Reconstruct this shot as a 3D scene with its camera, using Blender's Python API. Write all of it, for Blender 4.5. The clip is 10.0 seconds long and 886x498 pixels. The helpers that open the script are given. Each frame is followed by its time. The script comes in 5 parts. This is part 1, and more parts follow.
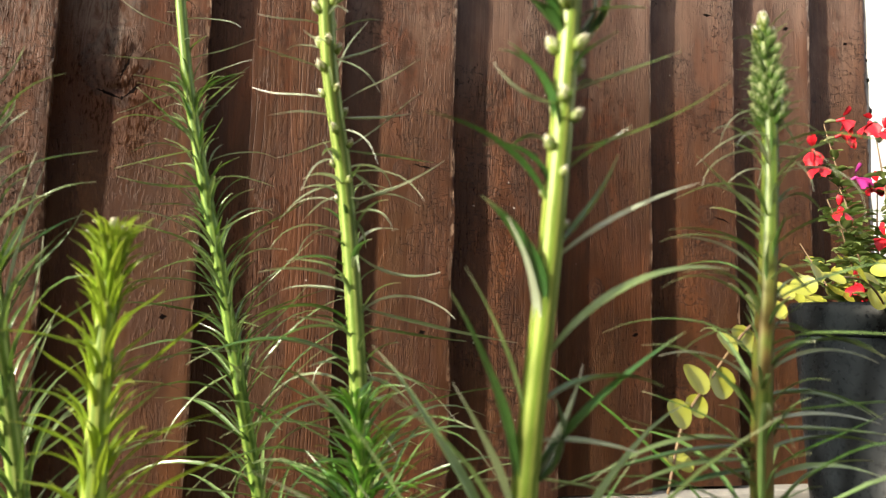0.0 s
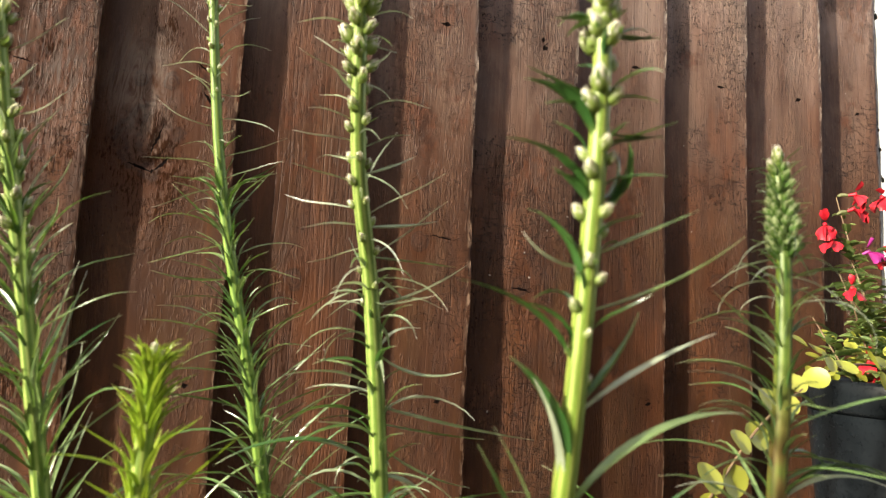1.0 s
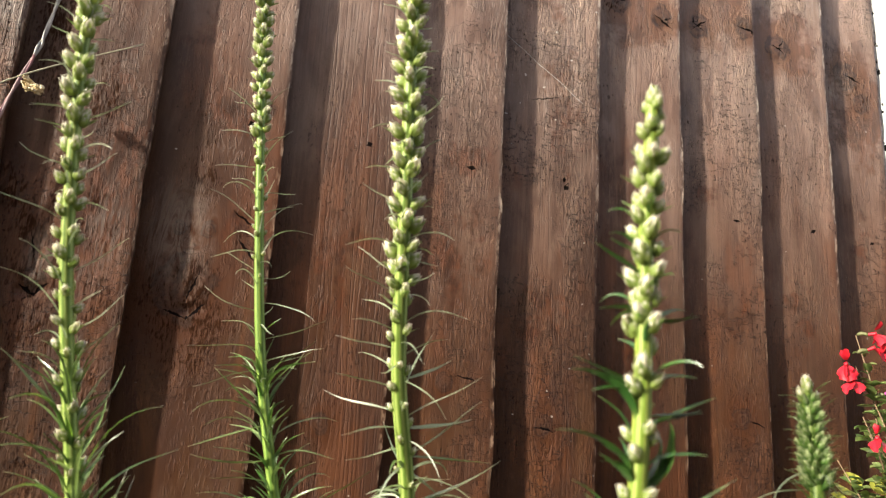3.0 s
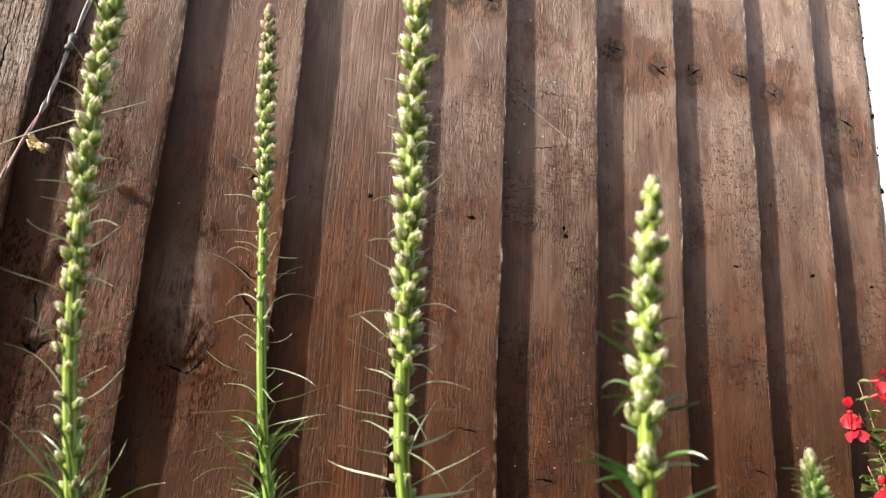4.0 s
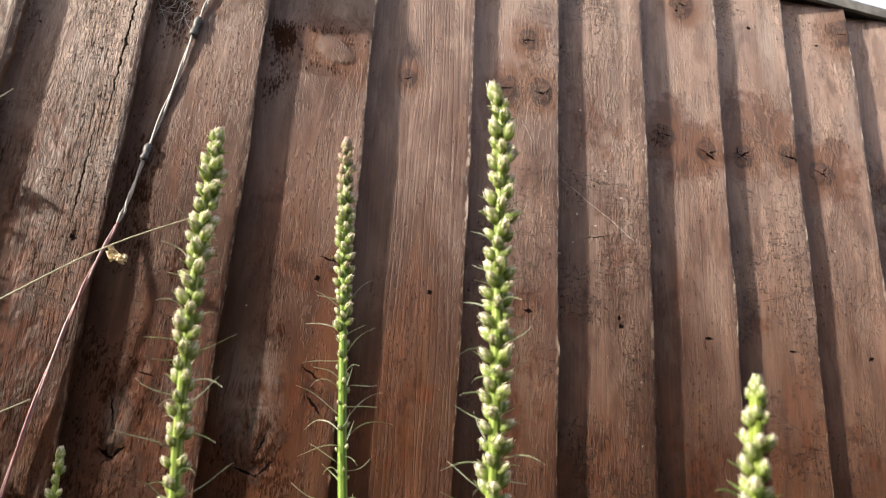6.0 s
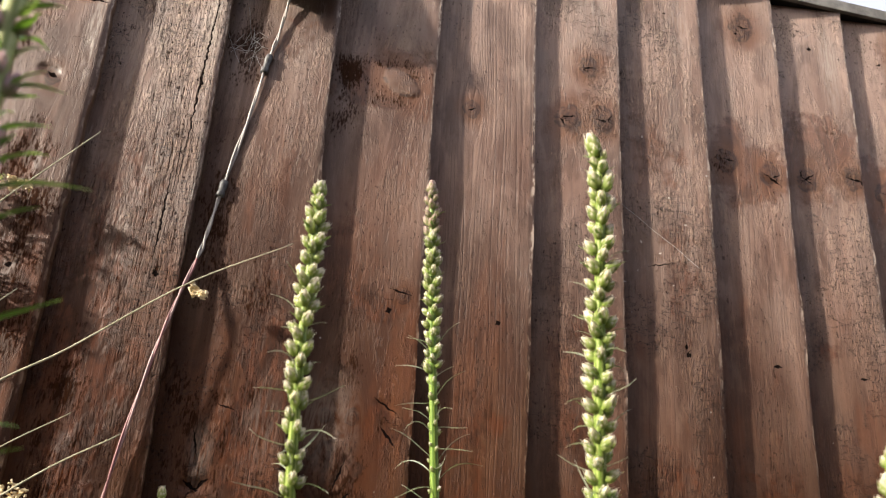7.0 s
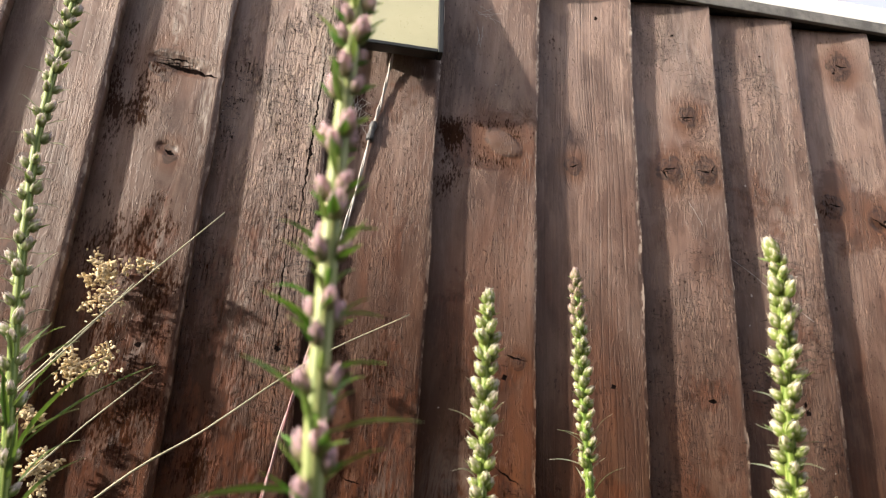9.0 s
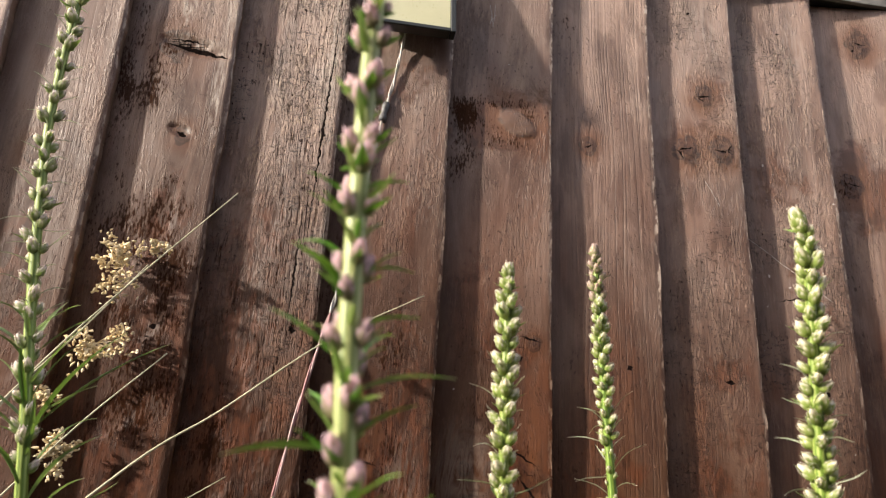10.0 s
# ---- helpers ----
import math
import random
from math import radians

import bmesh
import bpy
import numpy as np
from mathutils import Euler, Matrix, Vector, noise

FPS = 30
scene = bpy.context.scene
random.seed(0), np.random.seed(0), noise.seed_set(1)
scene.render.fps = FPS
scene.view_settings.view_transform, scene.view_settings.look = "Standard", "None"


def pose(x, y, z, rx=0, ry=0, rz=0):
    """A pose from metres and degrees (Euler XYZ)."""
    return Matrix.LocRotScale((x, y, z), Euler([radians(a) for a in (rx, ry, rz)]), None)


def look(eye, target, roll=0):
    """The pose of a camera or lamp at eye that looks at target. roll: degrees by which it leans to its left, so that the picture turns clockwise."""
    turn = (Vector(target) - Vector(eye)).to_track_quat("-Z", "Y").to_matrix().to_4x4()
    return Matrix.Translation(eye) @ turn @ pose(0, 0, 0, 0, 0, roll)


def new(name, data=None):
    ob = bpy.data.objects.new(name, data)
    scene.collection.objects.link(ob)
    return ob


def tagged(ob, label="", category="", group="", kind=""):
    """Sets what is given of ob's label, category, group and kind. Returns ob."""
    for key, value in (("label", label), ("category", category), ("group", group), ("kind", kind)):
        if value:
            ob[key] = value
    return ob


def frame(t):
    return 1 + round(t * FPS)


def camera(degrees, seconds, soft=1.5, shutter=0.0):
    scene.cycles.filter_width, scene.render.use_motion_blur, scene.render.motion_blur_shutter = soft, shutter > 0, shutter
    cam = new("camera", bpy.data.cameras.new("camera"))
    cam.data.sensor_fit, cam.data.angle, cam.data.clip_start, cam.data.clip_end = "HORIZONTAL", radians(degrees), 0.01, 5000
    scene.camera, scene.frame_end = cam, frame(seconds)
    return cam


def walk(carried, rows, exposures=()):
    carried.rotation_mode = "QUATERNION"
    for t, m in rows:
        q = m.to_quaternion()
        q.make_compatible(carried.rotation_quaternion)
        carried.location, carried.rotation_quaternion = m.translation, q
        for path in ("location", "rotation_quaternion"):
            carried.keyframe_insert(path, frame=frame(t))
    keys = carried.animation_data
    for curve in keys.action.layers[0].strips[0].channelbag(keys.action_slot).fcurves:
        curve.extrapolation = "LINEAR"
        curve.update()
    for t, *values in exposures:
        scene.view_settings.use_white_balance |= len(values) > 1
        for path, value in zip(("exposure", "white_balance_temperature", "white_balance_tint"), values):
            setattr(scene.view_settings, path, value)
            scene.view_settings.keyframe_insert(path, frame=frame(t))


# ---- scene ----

# ---- the camera and its walk ----
cam = camera(65.0, 10.0, soft=1.2)
PATH = [
    (0, (0.035, 0.028, 0.331), (0.69, 1.909, 0.516), 1.3),
    (0.5, (0.029, 0.021, 0.354), (0.667, 1.902, 0.586), 2.6),
    (1, (0.02, 0.013, 0.377), (0.644, 1.895, 0.633), 2.5),
    (1.5, (0.013, 0.006, 0.397), (0.62, 1.889, 0.686), 2.6),
    (2, (0.009, -0.002, 0.42), (0.613, 1.876, 0.751), 3.0),
    (2.5, (-0.003, -0.006, 0.441), (0.585, 1.866, 0.829), 3.4),
    (4, (-0.014, -0.017, 0.479), (0.556, 1.829, 0.997), 3.0),
    (4.5, (-0.025, -0.021, 0.495), (0.539, 1.816, 1.049), 3.0),
    (5, (-0.036, -0.024, 0.513), (0.514, 1.809, 1.095), 3.4),
    (6.5, (-0.082, -0.041, 0.553), (0.356, 1.81, 1.171), 3.2),
    (7, (-0.11, -0.041, 0.562), (0.288, 1.816, 1.188), 3.6),
    (7.5, (-0.137, -0.036, 0.563), (0.231, 1.832, 1.173), 3.8),
    (8, (-0.168, -0.036, 0.578), (0.17, 1.833, 1.203), 3.9),
    (8.5, (-0.194, -0.04, 0.604), (0.115, 1.826, 1.256), 3.5),
    (9, (-0.204, -0.04, 0.62), (0.093, 1.83, 1.265), 3.1),
    (9.5, (-0.203, -0.041, 0.625), (0.075, 1.829, 1.279), 3.0),
    (10, (-0.209, -0.029, 0.611), (0.068, 1.853, 1.23), 3.0),
]
cam.data.dof.use_dof = True
cam.data.dof.focus_distance, cam.data.dof.aperture_fstop = 0.84, 12.5
walk(cam, [(t, look(eye, target, roll)) for t, eye, target, roll in PATH],
     exposures=[(0.0, 1.73, 6650, 3), (2.5, 1.69, 6500, 4), (5.0, 1.61, 6450, 8), (7.5, 1.43, 6500, 10), (10.0, 1.36, 6500, 10)])

# ---- world, sun, exposure ----
SUN_WAY = Vector((4.0, 1.0, -1.45)).normalized()       # the way the sunlight travels
world = bpy.data.worlds.new("sky")
scene.world = world
world.use_nodes = True
wt = world.node_tree
sky = wt.nodes.new("ShaderNodeTexSky")
sky.sky_type, sky.sun_disc = "NISHITA", False
sky.sun_elevation = math.asin(-SUN_WAY.z)
sky.sun_rotation = math.atan2(-SUN_WAY.x, -SUN_WAY.y) % (2 * math.pi)
sky.air_density, sky.dust_density = 1.0, 4.0
haze = wt.nodes.new("ShaderNodeMix")
haze.data_type, haze.blend_type = "RGBA", "ADD"
haze.inputs[0].default_value, haze.inputs[7].default_value = 1.0, (2.9, 2.5, 2.38, 1)
wt.links.new(sky.outputs["Color"], haze.inputs[6])
wt.links.new(haze.outputs[2], wt.nodes["Background"].inputs["Color"])
wt.nodes["Background"].inputs["Strength"].default_value = 0.088
sun = new("sun", bpy.data.lights.new("sun", "SUN"))
sun.data.energy, sun.data.angle, sun.data.color = 4.15, radians(1.9), (1.0, 0.91, 0.79)
sun.rotation_mode = "QUATERNION"
sun.rotation_quaternion = SUN_WAY.to_track_quat("-Z", "Y")


# ---- materials ----
class Nodes:
    """A short way to write node trees."""

    def __init__(self, name):
        self.mat = bpy.data.materials.new(name)
        self.mat.use_nodes = True
        self.t = self.mat.node_tree
        self.bsdf = self.t.nodes["Principled BSDF"]

    def put(self, socket, value):
        if isinstance(value, bpy.types.NodeSocket):
            self.t.links.new(value, socket)
        else:
            socket.default_value = value

    def add(self, kind, **ins):
        n = self.t.nodes.new(kind)
        for k, v in ins.items():
            self.put(n.inputs[k.replace("_", " ")], v)
        return n

    def math(self, op, a, b=0.0, c=0.0, clamp=False):
        n = self.t.nodes.new("ShaderNodeMath")
        n.operation, n.use_clamp = op, clamp
        for i, v in enumerate((a, b, c)):
            self.put(n.inputs[i], v)
        return n.outputs[0]

    def remap(self, v, a, b, c=0.0, d=1.0, smooth=True):
        n = self.t.nodes.new("ShaderNodeMapRange")
        n.interpolation_type = "SMOOTHSTEP" if smooth else "LINEAR"
        for i, x in enumerate((v, a, b, c, d)):
            self.put(n.inputs[i], x)
        return n.outputs[0]

    def mix(self, f, a, b, how="MIX"):
        n = self.t.nodes.new("ShaderNodeMix")
        n.data_type, n.blend_type = "RGBA", how
        self.put(n.inputs[0], f)
        self.put(n.inputs[6], a if isinstance(a, bpy.types.NodeSocket) else (*a, 1))
        self.put(n.inputs[7], b if isinstance(b, bpy.types.NodeSocket) else (*b, 1))
        return n.outputs[2]

    def attr(self, name):
        n = self.t.nodes.new("ShaderNodeAttribute")
        n.attribute_name = name
        return n.outputs["Fac"]

    def coords(self, which="Object"):
        return self.t.nodes.new("ShaderNodeTexCoord").outputs[which]

    def vec(self, x, y, z):
        n = self.t.nodes.new("ShaderNodeCombineXYZ")
        for i, v in enumerate((x, y, z)):
            self.put(n.inputs[i], v)
        return n.outputs[0]

    def split(self, v):
        n = self.t.nodes.new("ShaderNodeSeparateXYZ")
        self.put(n.inputs[0], v)
        return n.outputs

    def noise(self, v, scale, detail=3.0, rough=0.55, distort=0.0):
        n = self.add("ShaderNodeTexNoise", Vector=v, Scale=scale, Detail=detail, Roughness=rough, Distortion=distort)
        return n.outputs[0]

    def random(self):
        return self.t.nodes.new("ShaderNodeObjectInfo").outputs["Random"]

    def bump(self, height, strength=0.5, distance=0.001):
        n = self.add("ShaderNodeBump", Height=height, Strength=strength, Distance=distance)
        self.put(self.bsdf.inputs["Normal"], n.outputs[0])

    def done(self, color, rough=0.6, spec=0.5, metal=0.0):
        b = self.bsdf.inputs
        self.put(b["Base Color"], color if isinstance(color, bpy.types.NodeSocket) else (*color, 1))
        self.put(b["Roughness"], rough)
        self.put(b["Specular IOR Level"], spec)
        self.put(b["Metallic"], metal)
        return self.mat

    def thin(self, color, amount):
        """Lets part of the light through, as leaves do."""
        tr = self.t.nodes.new("ShaderNodeBsdfTranslucent")
        self.put(tr.inputs["Color"], color)
        mx = self.t.nodes.new("ShaderNodeMixShader")
        mx.inputs[0].default_value = amount
        self.t.links.new(self.bsdf.outputs[0], mx.inputs[1])
        self.t.links.new(tr.outputs[0], mx.inputs[2])
        self.t.links.new(mx.outputs[0], self.t.nodes["Material Output"].inputs["Surface"])


def wood_material():
    n = Nodes("stained_feather_edge")
    p = n.split(n.coords())
    g, r = n.attr("grain"), n.random()
    shift = n.math("MULTIPLY", r, 37.0)
    rough_board, lined = n.attr("rough"), n.attr("lines")

    def along(scale, stretch, detail, rugged, off=0.0):
        return n.noise(n.vec(g, n.math("ADD", shift, off), n.math("MULTIPLY", p[2], stretch)), scale, detail, rugged)

    def spots(scale, tall, detail, rugged, off=0.0):
        return n.noise(n.vec(p[0], n.math("ADD", shift, off), n.math("MULTIPLY", p[2], tall)), scale, detail, rugged)
    flat = n.vec(p[0], shift, p[2])
    patch = spots(15, 0.6, 4, 0.6, 9.0)
    rough = n.math("MULTIPLY", rough_board, n.remap(patch, 0.42, 0.60, 0.05, 1.2))
    ringn = along(34, 0.022, 2, 0.45, 3.0)
    fibre = along(330, 0.13, 4, 0.65, 7.0)
    gash = along(300, 0.09, 4, 0.7, 11.0)
    tooth = spots(430, 0.30, 3, 0.62, 2.0)
    cloud = spots(12, 0.45, 4, 0.6)
    worn = spots(26, 0.6, 6, 0.75, 5.0)
    # dark red low down, paler and greyer higher up; dark-toned boards turn pale later
    tone_lag = n.math("MULTIPLY", n.remap(n.attr("tone"), 0.45, 1.05), 0.12)
    pale_up = n.remap(n.math("SUBTRACT", n.math("ADD", p[2], n.math("MULTIPLY", cloud, 0.45)), tone_lag), 0.64, 1.46)
    base = n.mix(pale_up, (0.051, 0.0200, 0.0082), (0.290, 0.196, 0.158))
    # a second, paler step near the top
    top_pale = n.math("MULTIPLY", n.remap(n.math("ADD", p[2], n.math("MULTIPLY", worn, 0.3)), 1.16, 1.40), 0.55)
    base = n.mix(top_pale, base, (0.42, 0.315, 0.265))
    tone = n.attr("tone")
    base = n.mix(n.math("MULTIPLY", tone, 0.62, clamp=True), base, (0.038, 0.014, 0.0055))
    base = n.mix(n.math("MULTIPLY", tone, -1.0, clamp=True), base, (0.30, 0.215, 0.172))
    base = n.mix(n.remap(cloud, 0.36, 0.62, 0.55, 0.0), base, n.mix(0.6, base, (0.040, 0.020, 0.017)))
    # old coats of stain: soft-edged islands, redder or greyer
    tint = spots(20, 0.30, 4, 0.6, 21.0)
    base = n.mix(n.math("MULTIPLY", n.remap(tint, 0.50, 0.62, 0.0, 0.85), n.remap(pale_up, 0.0, 0.9, 1.0, 0.35)), base, n.mix(0.55, base, (0.110, 0.038, 0.016)))
    base = n.mix(n.remap(tint, 0.46, 0.40, 0.0, 0.65), base, n.mix(0.6, base, n.mix(pale_up, (0.066, 0.033, 0.016), (0.18, 0.14, 0.122))))
    wet = spots(24, 0.32, 4, 0.55, 41.0)
    base = n.mix(n.remap(wet, 0.535, 0.60, 0.0, 0.55), base, n.mix(0.7, base, (0.045, 0.020, 0.013)))
    blot = n.add("ShaderNodeTexNoise", Vector=n.vec(p[0], n.math("ADD", shift, 81.0), n.math("MULTIPLY", p[2], 0.38)), Scale=18.0, Detail=4.0, Roughness=0.55, Distortion=0.6).outputs[0]
    base = n.mix(n.remap(blot, 0.47, 0.36, 0.0, 0.55), base, n.mix(0.75, base, (0.036, 0.016, 0.010)))
    base = n.mix(n.remap(blot, 0.54, 0.66, 0.0, 0.55), base, n.mix(0.5, base, n.mix(pale_up, (0.100, 0.038, 0.012), (0.33, 0.245, 0.205))))
    # long soft streaks that follow the grain, broad and fine
    streak = along(48, 0.045, 4, 0.62, 15.0)
    base = n.mix(n.remap(streak, 0.50, 0.34, 0.0, 0.55), base, n.mix(0.6, base, n.mix(pale_up, (0.030, 0.010, 0.004), (0.115, 0.075, 0.060))))
    base = n.mix(n.remap(streak, 0.53, 0.68, 0.0, 0.50), base, n.mix(0.6, base, n.mix(pale_up, (0.115, 0.042, 0.014), (0.36, 0.27, 0.23))))
    hair = along(300, 0.030, 3, 0.6, 17.0)
    base = n.mix(n.remap(hair, 0.50, 0.34, 0.0, 0.19), base, n.mix(0.6, base, (0.030, 0.014, 0.010)))
    base = n.mix(n.remap(hair, 0.54, 0.68, 0.0, 0.14), base, n.mix(0.6, base, n.mix(pale_up, (0.12, 0.05, 0.02), (0.38, 0.29, 0.24))))
    # growth rings: each darkens slowly and ends sharply
    saw = n.math("FRACT", n.math("MULTIPLY", ringn, 9.0))
    ringmask = n.math("MULTIPLY", n.remap(saw, 0.2, 0.95), n.remap(saw, 1.0, 0.95))
    base = n.mix(n.math("MULTIPLY", ringmask, n.remap(patch, 0.3, 0.7, 0.20, 0.06)), base, n.mix(0.6, base, (0.040, 0.017, 0.011)))
    # thin straight lines of late wood
    straight = along(58, 0.010, 1, 0.4, 51.0)
    thread = n.math("ABSOLUTE", n.math("SUBTRACT", n.math("FRACT", n.math("MULTIPLY", straight, 11.0)), 0.5))
    line = n.math("MULTIPLY", n.remap(thread, 0.085, 0.02), n.remap(spots(60, 0.12, 3, 0.6, 61.0), 0.40, 0.56))
    line = n.math("MULTIPLY", line, lined)
    base = n.mix(n.math("MULTIPLY", line, 0.5), base, n.mix(0.7, base, (0.022, 0.011, 0.009)))
    # sawn stipple: fine torn fibres in patches
    torn = n.math("MULTIPLY", n.remap(worn, 0.50, 0.60), n.math("MULTIPLY", n.remap(rough_board, 0.2, 0.9), n.remap(pale_up, 0.1, 0.8, 0.45, 1.0)))
    stip = n.math("MULTIPLY", torn, n.remap(tooth, 0.47, 0.39))
    base = n.mix(n.math("MULTIPLY", stip, 0.5), base, n.mix(0.8, base, (0.025, 0.012, 0.010)))
    # pale torn fibres, whose colour also paints in sunlit glints
    base = n.mix(n.math("MULTIPLY", n.math("MULTIPLY", torn, n.remap(tooth, 0.53, 0.62)), 0.45), base, n.mix(pale_up, (0.115, 0.050, 0.020), (0.36, 0.27, 0.21)))
    # lifted splinters: short raised fibres in uneven islands
    lift = n.remap(spots(430, 0.20, 3, 0.6, 25.0), 0.53, 0.63)
    lifted = n.math("MULTIPLY", n.remap(spots(17, 0.55, 5, 0.7, 27.0), 0.47, 0.57), n.remap(rough_board, 0.1, 0.8, 0.15, 1.0))
    splinter = n.math("MULTIPLY", lift, lifted)
    base = n.mix(n.math("MULTIPLY", splinter, 0.16), base, n.mix(pale_up, (0.15, 0.055, 0.020), (0.36, 0.27, 0.22)))
    # worn pale fibres
    bare = n.math("MULTIPLY", n.remap(worn, 0.48, 0.64), n.remap(fibre, 0.46, 0.60))
    base = n.mix(n.math("MULTIPLY", n.math("MULTIPLY", bare, rough), 0.36), base, n.mix(pale_up, (0.19, 0.080, 0.038), (0.34, 0.25, 0.19)))
    # long dark fissures in the roughest boards
    deep = n.remap(rough_board, 0.75, 1.0)
    pits = n.math("MULTIPLY", n.math("MULTIPLY", n.remap(worn, 0.36, 0.52), n.remap(gash, 0.43, 0.37)), n.math("MULTIPLY", rough, n.math("ADD", n.math("MULTIPLY", deep, 0.7), 0.30)))
    base = n.mix(n.math("MULTIPLY", pits, 0.92), base, (0.019, 0.008, 0.0045))
    # short checks across the grain
    crossn = spots(34, 2.6, 4, 0.6, 91.0)
    check = n.math("MULTIPLY", n.remap(n.math("ABSOLUTE", n.math("SUBTRACT", crossn, 0.5)), 0.011, 0.003), n.math("MULTIPLY", n.remap(patch, 0.46, 0.56), n.remap(rough_board, 0.5, 0.8)))
    base = n.mix(n.math("MULTIPLY", check, 0.85), base, (0.018, 0.010, 0.008))
    # fine speckle of the fibre ends
    speck = spots(1300, 0.55, 2, 0.6, 95.0)
    base = n.mix(n.remap(speck, 0.48, 0.36, 0.0, 0.12), base, n.mix(0.7, base, (0.020, 0.010, 0.008)))
    base = n.mix(n.remap(speck, 0.54, 0.66, 0.0, 0.08), base, n.mix(pale_up, (0.12, 0.055, 0.024), (0.40, 0.31, 0.25)))
    # small sharp pocks
    chips = spots(300, 0.5, 2, 0.6, 31.0)
    pock = n.math("MULTIPLY", n.math("MULTIPLY", n.remap(chips, 0.365, 0.335), n.remap(patch, 0.46, 0.56)), n.math("ADD", n.math("MULTIPLY", rough_board, 1.0), 0.05, clamp=True))
    base = n.mix(n.math("MULTIPLY", pock, 0.9), base, (0.014, 0.008, 0.007))
    # red-brown scars
    ru = n.math("ADD", n.math("MULTIPLY", n.attr("rust"), 0.75), n.math("MULTIPLY", n.math("SUBTRACT", n.noise(flat, 42, 5, 0.65), 0.5), 2.4))
    ru = n.math("MULTIPLY", n.remap(ru, 0.22, 0.72), n.remap(n.attr("rust"), 0.0, 0.1))
    ember = n.remap(n.noise(n.vec(g, shift, n.math("MULTIPLY", p[2], 0.3)), 120, 4, 0.65), 0.42, 0.60)
    base = n.mix(n.math("MULTIPLY", ru, 0.78), base, n.mix(ember, n.mix(pale_up, (0.026, 0.009, 0.004), (0.060, 0.026, 0.014)), n.mix(pale_up, (0.070, 0.021, 0.008), (0.120, 0.056, 0.034))))
    # knots
    k = n.math("ADD", n.attr("knot"), n.math("MULTIPLY", n.math("SUBTRACT", n.noise(flat, 55, 4, 0.65), 0.5), n.remap(n.attr("pale"), 0.0, 0.8, 1.1, 0.25)))
    pale = n.attr("pale")
    ring = n.math("SINE", n.math("MULTIPLY", k, 15.0))
    inner = n.remap(k, 1.12, 0.86)
    rim = n.math("MULTIPLY", n.remap(k, 0.80, 0.98), n.remap(k, 1.20, 1.02))
    halo = n.remap(k, 3.0, 0.9)
    base = n.mix(n.math("MULTIPLY", halo, 0.78), base, n.mix(pale_up, (0.052, 0.017, 0.006), (0.112, 0.050, 0.025)))
    heart = n.mix(n.remap(ring, -1, 1), (0.026, 0.011, 0.007), (0.055, 0.027, 0.017))
    base = n.mix(n.math("MULTIPLY", inner, n.remap(n.noise(flat, 110, 3), 0.35, 0.65, 0.45, 0.9)), base, n.mix(pale, heart, (0.096, 0.060, 0.046)))
    base = n.mix(n.math("MULTIPLY", n.math("MULTIPLY", rim, n.remap(n.noise(flat, 95, 2), 0.42, 0.55)), 0.6), base, (0.014, 0.007, 0.005))
    # dark weather stains, with some cast shade painted among them
    st = n.math("MULTIPLY", n.attr("stain_shade"), 0.62)
    st = n.remap(n.math("ADD", st, n.math("MULTIPLY", n.math("SUBTRACT", n.math("ADD", worn, n.math("MULTIPLY", tooth, 0.9)), 0.95), 3.0)), 0.42, 0.95)
    st = n.math("MULTIPLY", st, n.math("MULTIPLY", n.remap(n.attr("stain_shade"), 0.0, 0.12), n.math("SUBTRACT", 1.0, n.math("MULTIPLY", pale, inner))))
    base = n.mix(n.math("MULTIPLY", st, 0.8), base, (0.017, 0.0075, 0.0045))
    # pale scuffs
    sc = n.math("MULTIPLY", n.attr("scuff"), n.remap(n.math("ADD", fibre, n.math("MULTIPLY", cloud, 0.4)), 0.55, 0.85))
    base = n.mix(n.math("MULTIPLY", sc, 0.8), base, (0.33, 0.29, 0.255))
    # the splintered pale arris
    ed = n.math("MULTIPLY", n.attr("arris"), n.remap(spots(190, 0.35, 3, 0.6, 71.0), 0.47, 0.60))
    base = n.mix(n.math("MULTIPLY", ed, 0.9), base, n.mix(pale_up, (0.24, 0.15, 0.10), (0.52, 0.44, 0.37)))
    # the sawn edge, coloured lighter in place of light bounced onto it
    bounce_edge = n.math("MULTIPLY", n.attr("edge"), n.remap(streak, 0.3, 0.7, 0.5, 0.95))
    base = n.mix(bounce_edge, base, n.mix(pale_up, (0.130, 0.056, 0.026), (0.26, 0.16, 0.11)))
    # splits and nail holes
    cu = n.math("ABSOLUTE", n.attr("crack_u"))
    wob = n.math("MULTIPLY", n.math("SUBTRACT", n.noise(flat, 150, 3), 0.5), 7.0)
    cv = n.math("ABSOLUTE", n.math("ADD", n.attr("crack_v"), wob))
    wide = n.math("MULTIPLY", n.math("SUBTRACT", 1.0, cu, clamp=True), n.math("MULTIPLY", n.attr("crack_w"), 1.5))
    split_mask = n.math("MULTIPLY", n.remap(n.math("SUBTRACT", cv, wide), 0.22, -0.22), n.remap(cu, 1.05, 0.95))
    base = n.mix(n.math("MULTIPLY", split_mask, 0.97), base, (0.004, 0.003, 0.003))
    fleck = n.remap(n.noise(flat, 190, 0, 0.5), 0.885, 0.90)
    base = n.mix(n.math("MULTIPLY", fleck, 0.8), base, (0.36, 0.33, 0.30))
    h = n.math("MULTIPLY", n.math("ADD", n.math("MULTIPLY", fibre, 0.5), n.math("MULTIPLY", gash, 1.3)), n.math("MULTIPLY", rough, n.math("ADD", n.math("MULTIPLY", deep, 0.9), 0.42)))
